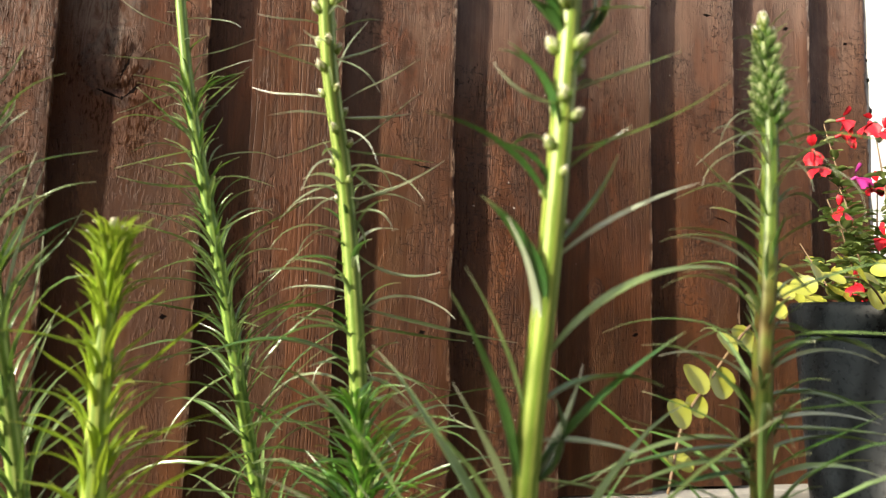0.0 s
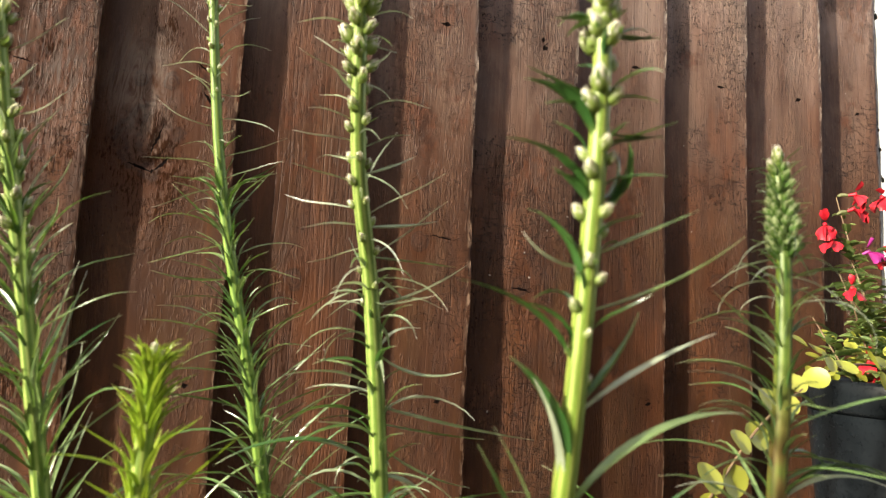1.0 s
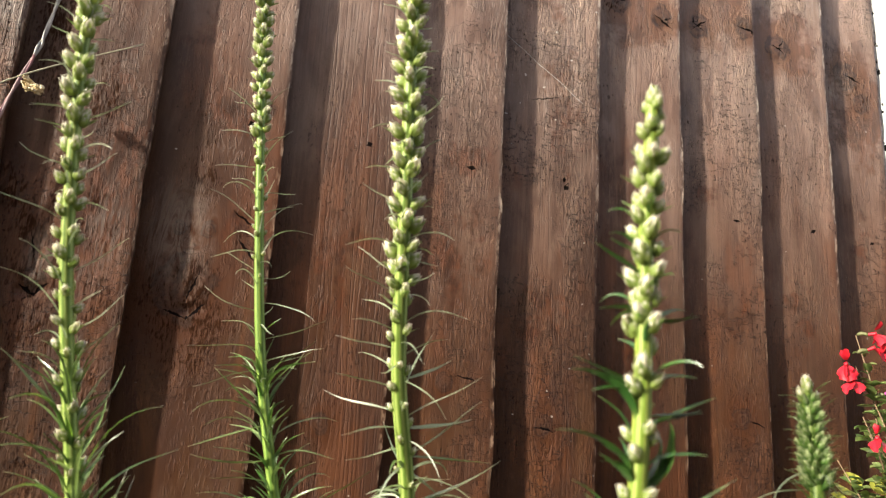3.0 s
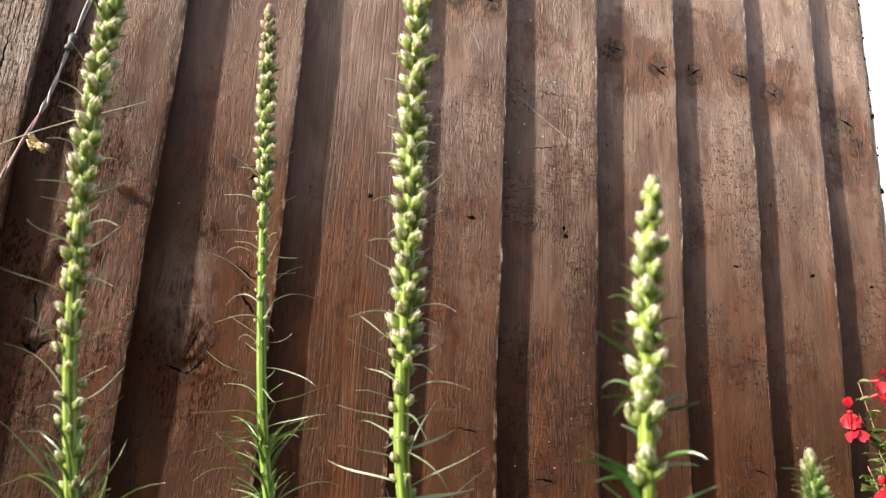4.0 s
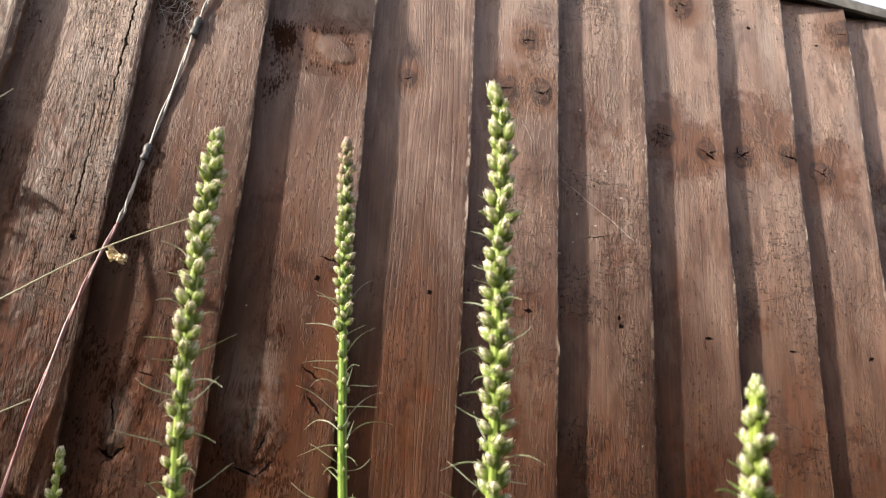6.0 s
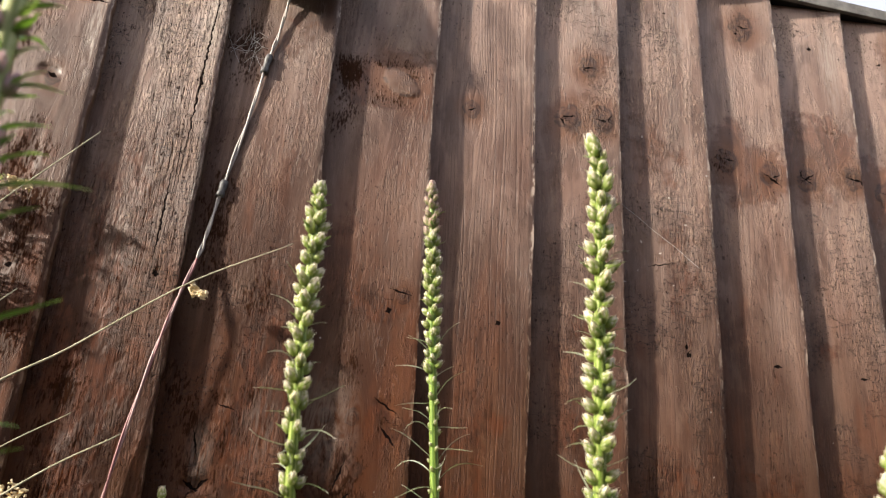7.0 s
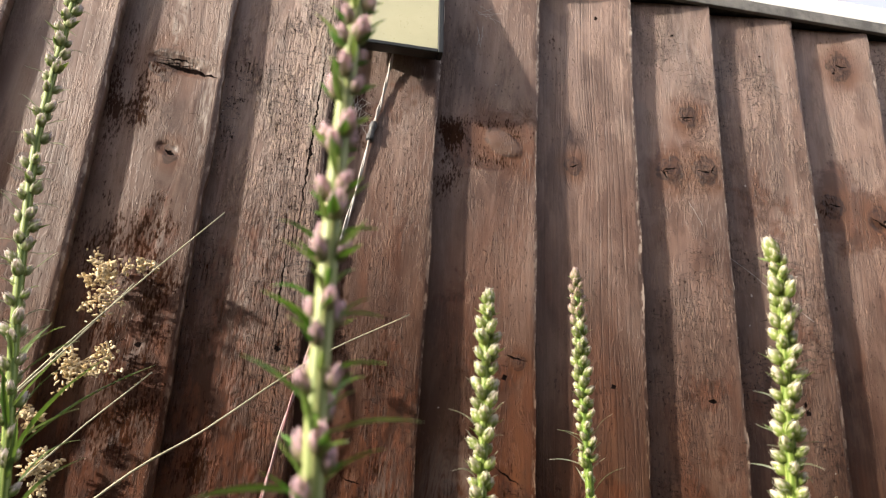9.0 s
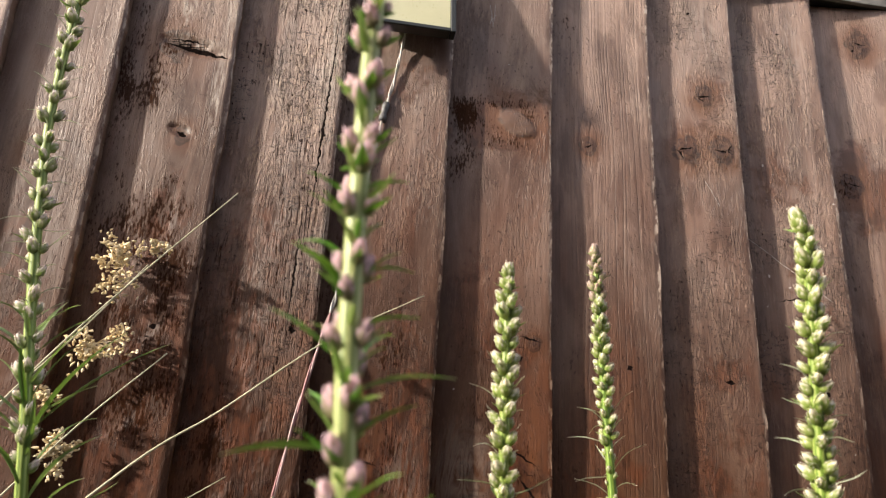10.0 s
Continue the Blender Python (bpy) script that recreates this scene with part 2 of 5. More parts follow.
    h = n.math("ADD", h, n.math("MULTIPLY", tooth, n.math("ADD", n.math("MULTIPLY", torn, n.remap(pale_up, 0.0, 1.0, 0.9, 1.15)), n.math("MULTIPLY", n.remap(patch, 0.38, 0.62, 0.04, 0.18), n.remap(pale_up, 0.1, 0.8, 0.4, 1.0)))))
    h = n.math("ADD", h, n.math("MULTIPLY", splinter, 0.30))
    bead = n.remap(spots(150, 0.8, 2, 0.5, 35.0), 0.40, 0.60, 0.35, 1.0)
    ridge = n.math("ABSOLUTE", n.math("SUBTRACT", n.math("FRACT", n.math("MULTIPLY", straight, 11.0)), 0.5))
    ridge = n.math("MULTIPLY", n.math("MULTIPLY", ridge, bead), n.remap(lined, 0.3, 0.9, 0.0, 0.5))
    h = n.math("ADD", n.math("ADD", h, ridge), n.math("ADD", n.math("MULTIPLY", streak, 0.45), n.math("MULTIPLY", hair, 0.05)))
    for mask, much in ((line, 0.2), (pits, 0.9), (pock, 0.8), (check, 0.7), (stip, 0.3), (split_mask, 0.8)):
        h = n.math("SUBTRACT", h, n.math("MULTIPLY", mask, much))
    n.bump(h, 1.0, 0.0018)
    dull = n.math("SUBTRACT", 1.0, n.math("MAXIMUM", n.math("MAXIMUM", st, split_mask), n.math("MAXIMUM", pits, pock)), clamp=True)
    return n.done(base, n.remap(worn, 0.35, 0.65, 0.46, 0.66), n.math("MULTIPLY", dull, n.remap(pale_up, 0.0, 1.0, 0.14, 0.46)))


def leaf_material(name, low, high, tip, gloss=0.38, through_amount=0.25):
    n = Nodes(name)
    s, r = n.attr("along"), n.random()
    p = n.coords()
    col = n.mix(r, low, high)
    col = n.mix(n.remap(n.noise(p, 130, 3), 0.35, 0.7, 0.0, 0.5), col, n.mix(0.5, col, low))
    col = n.mix(n.remap(s, 0.8, 1.0, 0.0, 0.75), col, tip)
    col = n.mix(n.remap(s, 0.16, 0.0, 0.0, 0.45), col, (0.16, 0.21, 0.035))
    n.bump(n.noise(p, 900, 2), 0.25, 0.0004)
    m = n.done(col, gloss - 0.05, 0.9)
    n.thin(n.mix(0.35, col, (0.20, 0.28, 0.02)), through_amount)
    return m


def stem_material(name, light, dark, red=0.0):
    n = Nodes(name)
    a, s, r = n.attr("around"), n.attr("along"), n.coords()
    stripe = n.math("SINE", n.math("MULTIPLY", a, 7 * 2 * math.pi))
    col = n.mix(n.remap(stripe, -0.3, 0.9), dark, light)
    col = n.mix(n.remap(n.noise(r, 60, 3), 0.4, 0.75, 0.0, 0.4), col, dark)
    if red:
        rust = n.math("MULTIPLY", n.remap(s, 0.72, 0.4), n.remap(n.noise(r, 45, 2), 0.3, 0.6))
        col = n.mix(n.math("MULTIPLY", rust, red), col, (0.17, 0.07, 0.03))
    n.bump(n.noise(r, 700, 2), 0.2, 0.0004)
    m = n.done(col, 0.45, 0.5)
    n.thin(col, 0.12)
    return m


def bud_material(name, base, mid, tip):
    n = Nodes(name)
    s = n.attr("along")
    r = n.random()
    col = n.mix(n.remap(s, 0.1, 0.55), base, mid)
    col = n.mix(n.remap(n.math("ADD", s, n.math("MULTIPLY", r, 0.2)), 0.48, 0.92), col, tip)
    n.bump(n.noise(n.coords(), 6, 2), 0.2, 0.0004)
    m = n.done(col, 0.6, 0.3)
    n.thin(n.mix(0.25, col, (0.46, 0.46, 0.14)), 0.46)
    return m


def plain_material(name, a, b, scale=40, rough=0.6, spec=0.5, metal=0.0, bump=0.2, size=0.001):
    n = Nodes(name)
    c = n.coords()
    big, small = n.noise(c, scale, 4, 0.6), n.noise(c, scale * 9, 3, 0.6)
    n.bump(small, bump, size)
    col = n.mix(n.remap(big, 0.3, 0.7), a, b)
    col = n.mix(n.remap(small, 0.35, 0.75, 0.0, 0.25), col, b)
    return n.done(col, n.remap(small, 0.3, 0.7, rough - 0.08, rough + 0.08), spec, metal)


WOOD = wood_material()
LEAF = leaf_material("leaf_deep_green", (0.034, 0.105, 0.012), (0.20, 0.27, 0.105), (0.40, 0.39, 0.26), 0.34, 0.32)
# dark green leaf, its colour deepened further for sides turned from the sun
LEAF_DARK_SHADED = leaf_material("leaf_dark_shaded", (0.018, 0.066, 0.010), (0.050, 0.118, 0.026), (0.20, 0.22, 0.10), 0.34, 0.20)
LEAF_BUD = leaf_material("bud_bract_green", (0.13, 0.235, 0.040), (0.24, 0.33, 0.085), (0.48, 0.46, 0.30), 0.42, 0.36)
LEAF_FRESH = leaf_material("leaf_fresh_green", (0.050, 0.165, 0.014), (0.115, 0.26, 0.028), (0.22, 0.30, 0.08), 0.36, 0.34)
LEAF_YELLOW = leaf_material("leaf_yellow_green", (0.20, 0.315, 0.018), (0.33, 0.41, 0.036), (0.34, 0.30, 0.12), 0.42, 0.45)
# pale bract green; on leaves its paleness stands in for sunlit sheen
BRACT_LIT_LEAF = leaf_material("bract_lit_leaf", (0.23, 0.29, 0.15), (0.44, 0.47, 0.36), (0.62, 0.56, 0.50), 0.36, 0.32)
STEM = stem_material("stem_green", (0.28, 0.345, 0.09), (0.12, 0.19, 0.026))
STEM_DEEP = stem_material("stem_deep_green", (0.22, 0.31, 0.06), (0.10, 0.18, 0.024))
STEM_RED = stem_material("stem_reddish", (0.162, 0.216, 0.036), (0.078, 0.132, 0.018), 0.8)
STEM_YELLOW = stem_material("stem_yellow_green", (0.29, 0.345, 0.07), (0.14, 0.21, 0.024))
BUD = bud_material("bud_green", (0.24, 0.325, 0.065), (0.38, 0.43, 0.18), (0.80, 0.74, 0.63))
BUD_DUSK = bud_material("bud_dusky", (0.24, 0.30, 0.11), (0.47, 0.46, 0.31), (0.82, 0.72, 0.72))
BUD_ROSY = bud_material("bud_rosy", (0.24, 0.25, 0.10), (0.44, 0.36, 0.27), (0.62, 0.46, 0.43))
BUD_PINK = bud_material("bud_pink", (0.24, 0.22, 0.12), (0.58, 0.38, 0.42), (0.82, 0.60, 0.67))
STEM_PALE = stem_material("stem_pale", (0.33, 0.36, 0.14), (0.20, 0.25, 0.07))
BUD_HEAD = bud_material("bud_unripe", (0.065, 0.15, 0.022), (0.13, 0.23, 0.045), (0.40, 0.45, 0.24))
SOIL = plain_material("soil", (0.036, 0.024, 0.016), (0.072, 0.052, 0.036), 9, 0.9, 0.2, 0, 0.8, 0.02)
CONCRETE = plain_material("pale_concrete", (0.4, 0.376, 0.336), (0.288, 0.272, 0.248), 14, 0.85, 0.3, 0, 0.5, 0.002)
RENDER = plain_material("white_render", (0.82, 0.81, 0.79), (0.74, 0.73, 0.71), 5, 0.85, 0.3, 0, 0.5, 0.003)
POT = plain_material("dark_plastic", (0.003, 0.004, 0.005), (0.009, 0.011, 0.013), 22, 0.32, 0.15, 0, 0.15, 0.0006)
EAVE = plain_material("weathered_felt", (0.10, 0.098, 0.095), (0.20, 0.195, 0.185), 40, 0.85, 0.3, 0.0, 0.6, 0.001)
TILE = plain_material("dark_roof_tile", (0.020, 0.020, 0.022), (0.035, 0.033, 0.033), 20, 0.7, 0.4, 0.0, 0.3, 0.002)
FELT = plain_material("black_felt", (0.018, 0.018, 0.018), (0.05, 0.05, 0.047), 60, 0.9, 0.3, 0, 0.7, 0.002)
LAMP_BODY = plain_material("black_lamp_plastic", (0.007, 0.0088, 0.0085), (0.013, 0.016, 0.015), 60, 0.4, 0.5, 0, 0.1, 0.0004)
LAMP_FACE = plain_material("cream_diffuser", (0.43, 0.42, 0.275), (0.40, 0.39, 0.25), 25, 0.35, 0.5, 0, 0.05, 0.0004)
WIRE_WHITE = plain_material("white_wire", (0.396, 0.372, 0.348), (0.3, 0.27, 0.252), 90, 0.45, 0.5, 0, 0.1, 0.0003)
WIRE_RED = plain_material("pink_wire", (0.252, 0.102, 0.102), (0.192, 0.078, 0.084), 90, 0.45, 0.5, 0, 0.1, 0.0003)
WIRE_PINK = plain_material("pale_pink_wire", (0.34, 0.22, 0.21), (0.26, 0.16, 0.16), 90, 0.45, 0.5, 0, 0.1, 0.0003)
TAPE = plain_material("grey_tape", (0.036, 0.036, 0.039), (0.096, 0.096, 0.096), 200, 0.5, 0.5, 0, 0.4, 0.0006)
RUSH = plain_material("dry_rush", (0.32, 0.31, 0.20), (0.44, 0.41, 0.29), 30, 0.6, 0.4, 0, 0.2, 0.0004)
SEED = plain_material("golden_seed", (0.50, 0.37, 0.17), (0.70, 0.60, 0.42), 150, 0.7, 0.3, 0, 0.3, 0.0006)
PETAL = plain_material("red_petal", (0.465, 0.009, 0.015), (0.375, 0.0075, 0.0225), 120, 0.5, 0.4, 0, 0.2, 0.0005)
PETAL_PINK = plain_material("magenta_petal", (0.35, 0.021, 0.154), (0.266, 0.021, 0.175), 120, 0.5, 0.4, 0, 0.2, 0.0005)
CALYX = plain_material("calyx", (0.072, 0.06, 0.03), (0.108, 0.114, 0.042), 120, 0.6, 0.4, 0, 0.3, 0.0005)
LEAF_SAGE = leaf_material("leaf_sage", (0.075, 0.135, 0.030), (0.21, 0.25, 0.085), (0.25, 0.25, 0.10), 0.5, 0.35)
LEAF_COIN = leaf_material("leaf_coin_yellow", (0.34, 0.36, 0.045), (0.48, 0.47, 0.08), (0.40, 0.38, 0.07), 0.42, 0.40)
STEM_BROWN = plain_material("stem_brown", (0.12, 0.066, 0.036), (0.168, 0.114, 0.06), 120, 0.6, 0.4, 0, 0.3, 0.0005)
LICHEN = plain_material("lichen", (0.018, 0.018, 0.0168), (0.06, 0.06, 0.048), 300, 0.95, 0.2, 0, 0.8, 0.002)
TRIM = plain_material("weathered_white_trim", (0.372, 0.36, 0.336), (0.21, 0.198, 0.18), 50, 0.8, 0.3, 0, 0.5, 0.001)
WEB = plain_material("old_cobweb", (0.30, 0.29, 0.28), (0.42, 0.41, 0.40), 80, 0.9, 0.2, 0, 0.1, 0.0003)


# ---- helpers for meshes ----
def mesh_of(name, verts, faces, material, smooth=True, attrs=None):
    me = bpy.data.meshes.new(name)
    me.from_pydata([tuple(map(float, v)) for v in verts], [], faces)
    for key, values in (attrs or {}).items():
        me.attributes.new(key, "FLOAT", "POINT").data.foreach_set("value", np.asarray(values, dtype=np.float32))
    if smooth:
        me.polygons.foreach_set("use_smooth", np.ones(len(me.polygons), dtype=bool))
    if material:
        me.materials.append(material)
    me.update()
    return me


def part(name, data, parent, label="", matrix=None, material=None):
    """Links a mesh, or a bmesh, as one part under its thing."""
    if isinstance(data, bmesh.types.BMesh):
        me = bpy.data.meshes.new(name)
        data.to_mesh(me)
        data.free()
        if material:
            me.materials.append(material)
        data = me
    ob = new(name, data)
    ob.parent = parent
    if matrix is not None:
        ob.matrix_basis = matrix
    if label:
        ob["label"] = label
    return ob


def thing(name, at, label, category, group="", kind=""):
    ob = new(name)
    ob.location = at
    ob.empty_display_size = 0.05
    return tagged(ob, label, category, group, kind)


def box(bm, lo, hi, bevel=0.0, mat=0):
    made = bmesh.ops.create_cube(bm, size=1.0)["verts"]
    for v in made:
        v.co = Vector([lo[i] + (v.co[i] + 0.5) * (hi[i] - lo[i]) for i in range(3)])
    if bevel:
        edges = list({e for v in made for e in v.link_edges})
        bmesh.ops.bevel(bm, geom=edges, offset=bevel, segments=2, affect="EDGES", profile=0.6)


def spline(points, n):
    """Catmull-Rom through the points, at n even steps."""
    p = np.asarray(points, dtype=float)
    p = np.vstack([2 * p[0] - p[1], p, 2 * p[-1] - p[-2]])
    m = len(p) - 3
    out = []
    for q in np.linspace(0, m, n):
        i = min(int(q), m - 1)
        t = q - i
        a, b, c, d = p[i:i + 4]
        out.append(0.5 * (2 * b + (c - a) * t + (2 * a - 5 * b + 4 * c - d) * t * t + (3 * b - a - 3 * c + d) * t ** 3))
    return np.array(out)


def tube(line, radii, sides=10, ribs=0.0, attrs=True):
    """Verts, faces and attributes of a tube along a line, closed at both ends."""
    line = np.asarray(line, dtype=float)
    n = len(line)
    radii = np.broadcast_to(radii, n)
    tan = np.gradient(line, axis=0)
    tan /= np.linalg.norm(tan, axis=1)[:, None] + 1e-12
    ref = np.array([0.0, 1.0, 0.0]) if abs(tan[0][1]) < 0.9 else np.array([1.0, 0.0, 0.0])
    verts, along, around = [], [], []
    for i in range(n):
        u = np.cross(ref, tan[i])
        u /= np.linalg.norm(u)
        w = np.cross(tan[i], u)
        ref = np.cross(tan[i], u) if abs(np.dot(tan[i], ref)) > 0.95 else ref
        for j in range(sides):
            a = 2 * math.pi * j / sides
            r = radii[i] * (1 + (ribs if j % 2 else -ribs))
            verts.append(line[i] + r * (math.cos(a) * u + math.sin(a) * w))
            along.append(i / (n - 1))
            around.append(j / sides)
    faces = [(i * sides + j, i * sides + (j + 1) % sides, (i + 1) * sides + (j + 1) % sides, (i + 1) * sides + j)
             for i in range(n - 1) for j in range(sides)]
    faces.append(tuple(range(sides))[::-1])
    faces.append(tuple(range((n - 1) * sides, n * sides)))
    return verts, faces, {"along": along, "around": around}


def lattice(seed, nx, ny):
    return np.random.default_rng(seed).random((nx, ny))


def value_noise(x, y, seed):
    """Smooth noise from 0 to 1 over arrays of places."""
    tab = lattice(seed, 64, 64)
    xi, yi = np.floor(x).astype(int), np.floor(y).astype(int)
    fx, fy = x - xi, y - yi
    fx, fy = fx * fx * (3 - 2 * fx), fy * fy * (3 - 2 * fy)
    a, b = tab[xi % 64, yi % 64], tab[(xi + 1) % 64, yi % 64]
    c, d = tab[xi % 64, (yi + 1) % 64], tab[(xi + 1) % 64, (yi + 1) % 64]
    return (a * (1 - fx) + b * fx) * (1 - fy) + (c * (1 - fx) + d * fx) * fy


# ---- the large structure ----
WALL_Y, WALL_LOW, WALL_HIGH = 0.73, 0.13, 1.292
EDGES = [-1.13, -1.0, -0.872, -0.744, -0.615, -0.490, -0.360, -0.231, -0.099, 0.031, 0.164, 0.286, 0.415, 0.540, 0.665, 0.788, 0.893]
# knots: x, z, radius
KNOTS = [(0.083, 1.018, 0.010), (0.214, 1.027, 0.015), (0.261, 1.03, 0.016), (0.243, 1.111, 0.013), (-0.012, 1.034, 0.021),
         (-0.050, 0.556, 0.028), (-0.061, 0.619, 0.006), (-0.033, 0.620, 0.007), (0.455, 1.006, 0.014), (0.513, 0.992, 0.013),
         (0.492, 1.232, 0.017), (0.580, 0.997, 0.015), (0.650, 1.006, 0.014), (0.713, 0.993, 0.017), (0.775, 1.243, 0.020),
         (0.84, 0.975, 0.017), (0.86, 0.93, 0.012), (-0.407, 0.968, 0.009), (-0.43, 1.085, 0.018),
         (0.012, 0.758, 0.007), (0.84, 0.455, 0.010), (-0.556, 0.93, 0.012), (-0.68, 0.72, 0.013),
         (0.625, 0.46, 0.011), (0.352, 0.44, 0.010), (0.10, 0.43, 0.009), (0.47, 0.36, 0.012), (-0.30, 0.42, 0.014), (0.23, 0.48, 0.008)]
# splits: x, z, turn in degrees, half length, half width, in metres and millimetres
SPLITS = [(0.212, 1.029, 8, 0.0138, 0.81), (0.262, 1.028, -12, 0.01495, 0.81), (0.243, 1.109, 0, 0.01035, 0.81), (0.58, 0.999, 38, 0.01495, 0.99),
          (0.578, 0.996, -30, 0.01265, 0.81), (0.655, 1.004, -14, 0.0161, 1.18), (0.516, 0.985, -35, 0.0184, 0.87), (0.713, 0.99, -30, 0.01265, 0.87),
          (0.0025, 0.633, -31, 0.016, 0.9), (-0.0415, 0.5585, 72, 0.018, 0.7), (-0.055, 0.53, -18, 0.013, 1.2), (-0.035, 0.5345, 50, 0.011, 1.4), (0.006, 0.601, -48, 0.014, 1.5),
          (-0.19, 0.583, -77, 0.016, 0.7), (-0.19, 0.541, -40, 0.008, 1.6), (-0.177, 0.5425, 41, 0.01, 1.5), (-0.165, 0.62, -13, 0.01, 0.6), (-0.407, 0.968, -30, 0.008, 1.8), (-0.405, 1.079, -13, 0.042, 2.6), (-0.42, 1.092, -6, 0.022, 0.7),
          (0.85, 0.97, -25, 0.01725, 0.99), (0.455, 1.008, -12, 0.0115, 0.81), (0.008, 0.762, -14, 0.014, 0.8), (0.493, 1.232, -8, 0.01035, 0.68),
          (0.775, 1.24, 10, 0.0115, 0.68), (-0.248, 1, 88, 0.16, 1), (-0.262, 0.82, 89, 0.09, 0.7), (0.352, 0.436, -12, 0.014, 1),
          (0.083, 1.017, 20, 0.0069, 0.87), (0.256, 0.486, -8, 0.014, 0.8), (0.645, 0.455, -18, 0.012, 0.8),
          (-0.257, 0.751, 15, 0.004, 2.6), (-0.004, 0.74, 20, 0.004, 2.8), (0.126, 0.739, 30, 0.004, 2.4), (0.249, 0.731, -10, 0.006, 2),
          (0.374, 0.725, 40, 0.004, 2.4), (0.5, 0.722, 0, 0.006, 1.6), (0.628, 0.718, 0, 0.006, 1.6), (0.754, 0.719, 30, 0.005, 1.8),
          (0.862, 0.715, 30, 0.004, 1.6), (-0.4, 0.745, 30, 0.004, 1.8), (-0.53, 0.75, 30, 0.004, 1.8),
          (0.256, 0.311, 20, 0.004, 1.8), (0.004, 0.322, 20, 0.004, 1.8), (0.519, 0.311, 20, 0.004, 1.8), (0.383, 0.316, 20, 0.004, 1.6),
          (0.607, 1.218, 10, 0.004, 2), (0.732, 1.215, 10, 0.004, 1.6), (0.229, 1.239, 10, 0.003, 1.8), (0.482, 1.22, 10, 0.003, 1.6),
          (0.362, 1.225, 10, 0.003, 1.6), (0.116, 1.247, 10, 0.003, 1.8), (0.372, 0.735, 80, 0.004, 1.4), (0.345, 0.84, 12, 0.02, 0.5),
          (0.207, 1.022, -62, 0.008, 0.7), (0.270, 1.034, 48, 0.008, 0.7), (0.522, 0.990, 20, 0.009, 0.6), (0.572, 1.006, 75, 0.007, 0.7), (0.719, 0.998, 55, 0.009, 0.7), (0.238, 1.104, -55, 0.006, 0.6), (0.66, 0.999, -62, 0.007, 0.7)]
# dark stains and painted shade: x, z, half width, half height, strength
# rows by the seed heads, the lap and the lamp shadow hold painted shade
STAINS_SHADE = [(-0.075, 1.04, 0.03, 0.03, 1.5), (-0.05, 1.06, 0.05, 0.012, 1.3), (-0.08, 0.99, 0.02, 0.05, 1.1), (-0.43, 0.86, 0.05, 0.06, 1.2), (-0.39, 0.80, 0.03, 0.06, 1.2), (-0.42, 0.72, 0.05, 0.06, 1.1), (-0.40, 0.66, 0.04, 0.05, 1.1), (-0.481, 1.03, 0.02, 0.05, 1.5),
          (-0.408, 0.855, 0.030, 0.045, 0.9), (-0.400, 0.760, 0.034, 0.035, 0.9), (-0.430, 0.880, 0.030, 0.040, 0.8), (-0.440, 0.715, 0.030, 0.060, 0.9), (-0.421, 0.651, 0.035, 0.030, 0.9), (-0.455, 1.037, 0.020, 0.040, 1.3), (-0.479, 1.130, 0.014, 0.012, 1.2), (-0.445, 0.50, 0.05, 0.10, 0.9),
          (-0.33, 0.62, 0.04, 0.10, 0.7), (-0.183, 0.654, 0.03, 0.03, 0.8), (-0.034, 0.680, 0.04, 0.025, 0.8), (-0.21, 0.80, 0.025, 0.12, 0.8), (-0.42, 1.082, 0.05, 0.014, 1.0), (-0.185, 0.60, 0.06, 0.14, 0.9), (-0.135, 0.52, 0.04, 0.12, 0.8), (-0.05, 0.54, 0.06, 0.07, 0.8), (-0.30, 0.44, 0.07, 0.16, 0.7), (-0.03, 0.70, 0.05, 0.05, 0.4), (-0.17, 0.38, 0.06, 0.12, 0.7), (0.09, 0.33, 0.05, 0.1, 0.4),
          (-0.19, 0.56, 0.030, 0.060, 1.0), (-0.405, 0.85, 0.020, 0.05, 0.7), (-0.415, 0.74, 0.030, 0.040, 0.8), (-0.43, 0.64, 0.045, 0.045, 0.9),
          (-0.478, 1.03, 0.016, 0.10, 1.0), (-0.06, 1.055, 0.035, 0.020, 0.8), (-0.075, 1.020, 0.020, 0.03, 0.9), (-0.40, 0.835, 0.022, 0.05, 0.7), (-0.43, 0.70, 0.03, 0.05, 0.7), (-0.02, 1.045, 0.06, 0.022, 0.6), (-0.03, 1.008, 0.06, 0.012, 0.7), (0.004, 0.628, 0.022, 0.035, 0.9), (-0.035, 0.61, 0.04, 0.04, 0.5), (-0.198, 1.045, 0.034, 0.05, 1.5),
          (-0.055, 1.025, 0.03, 0.02, 0.8), (0.0, 1.04, 0.028, 0.022, 0.6), (-0.15, 0.74, 0.03, 0.05, 0.6), (0.45, 1.0, 0.02, 0.02, 0.7),
          (-0.14, 0.55, 0.035, 0.06, 0.7), (-0.32, 0.50, 0.04, 0.08, 0.5), (0.85, 0.93, 0.03, 0.03, 0.6), (-0.055, 0.545, 0.035, 0.03, 0.6),
          (0.52, 0.97, 0.02, 0.02, 0.5), (0.06, 1.17, 0.02, 0.04, 0.4), (-0.56, 0.55, 0.05, 0.1, 0.8), (0.63, 0.50, 0.02, 0.03, 0.5)]
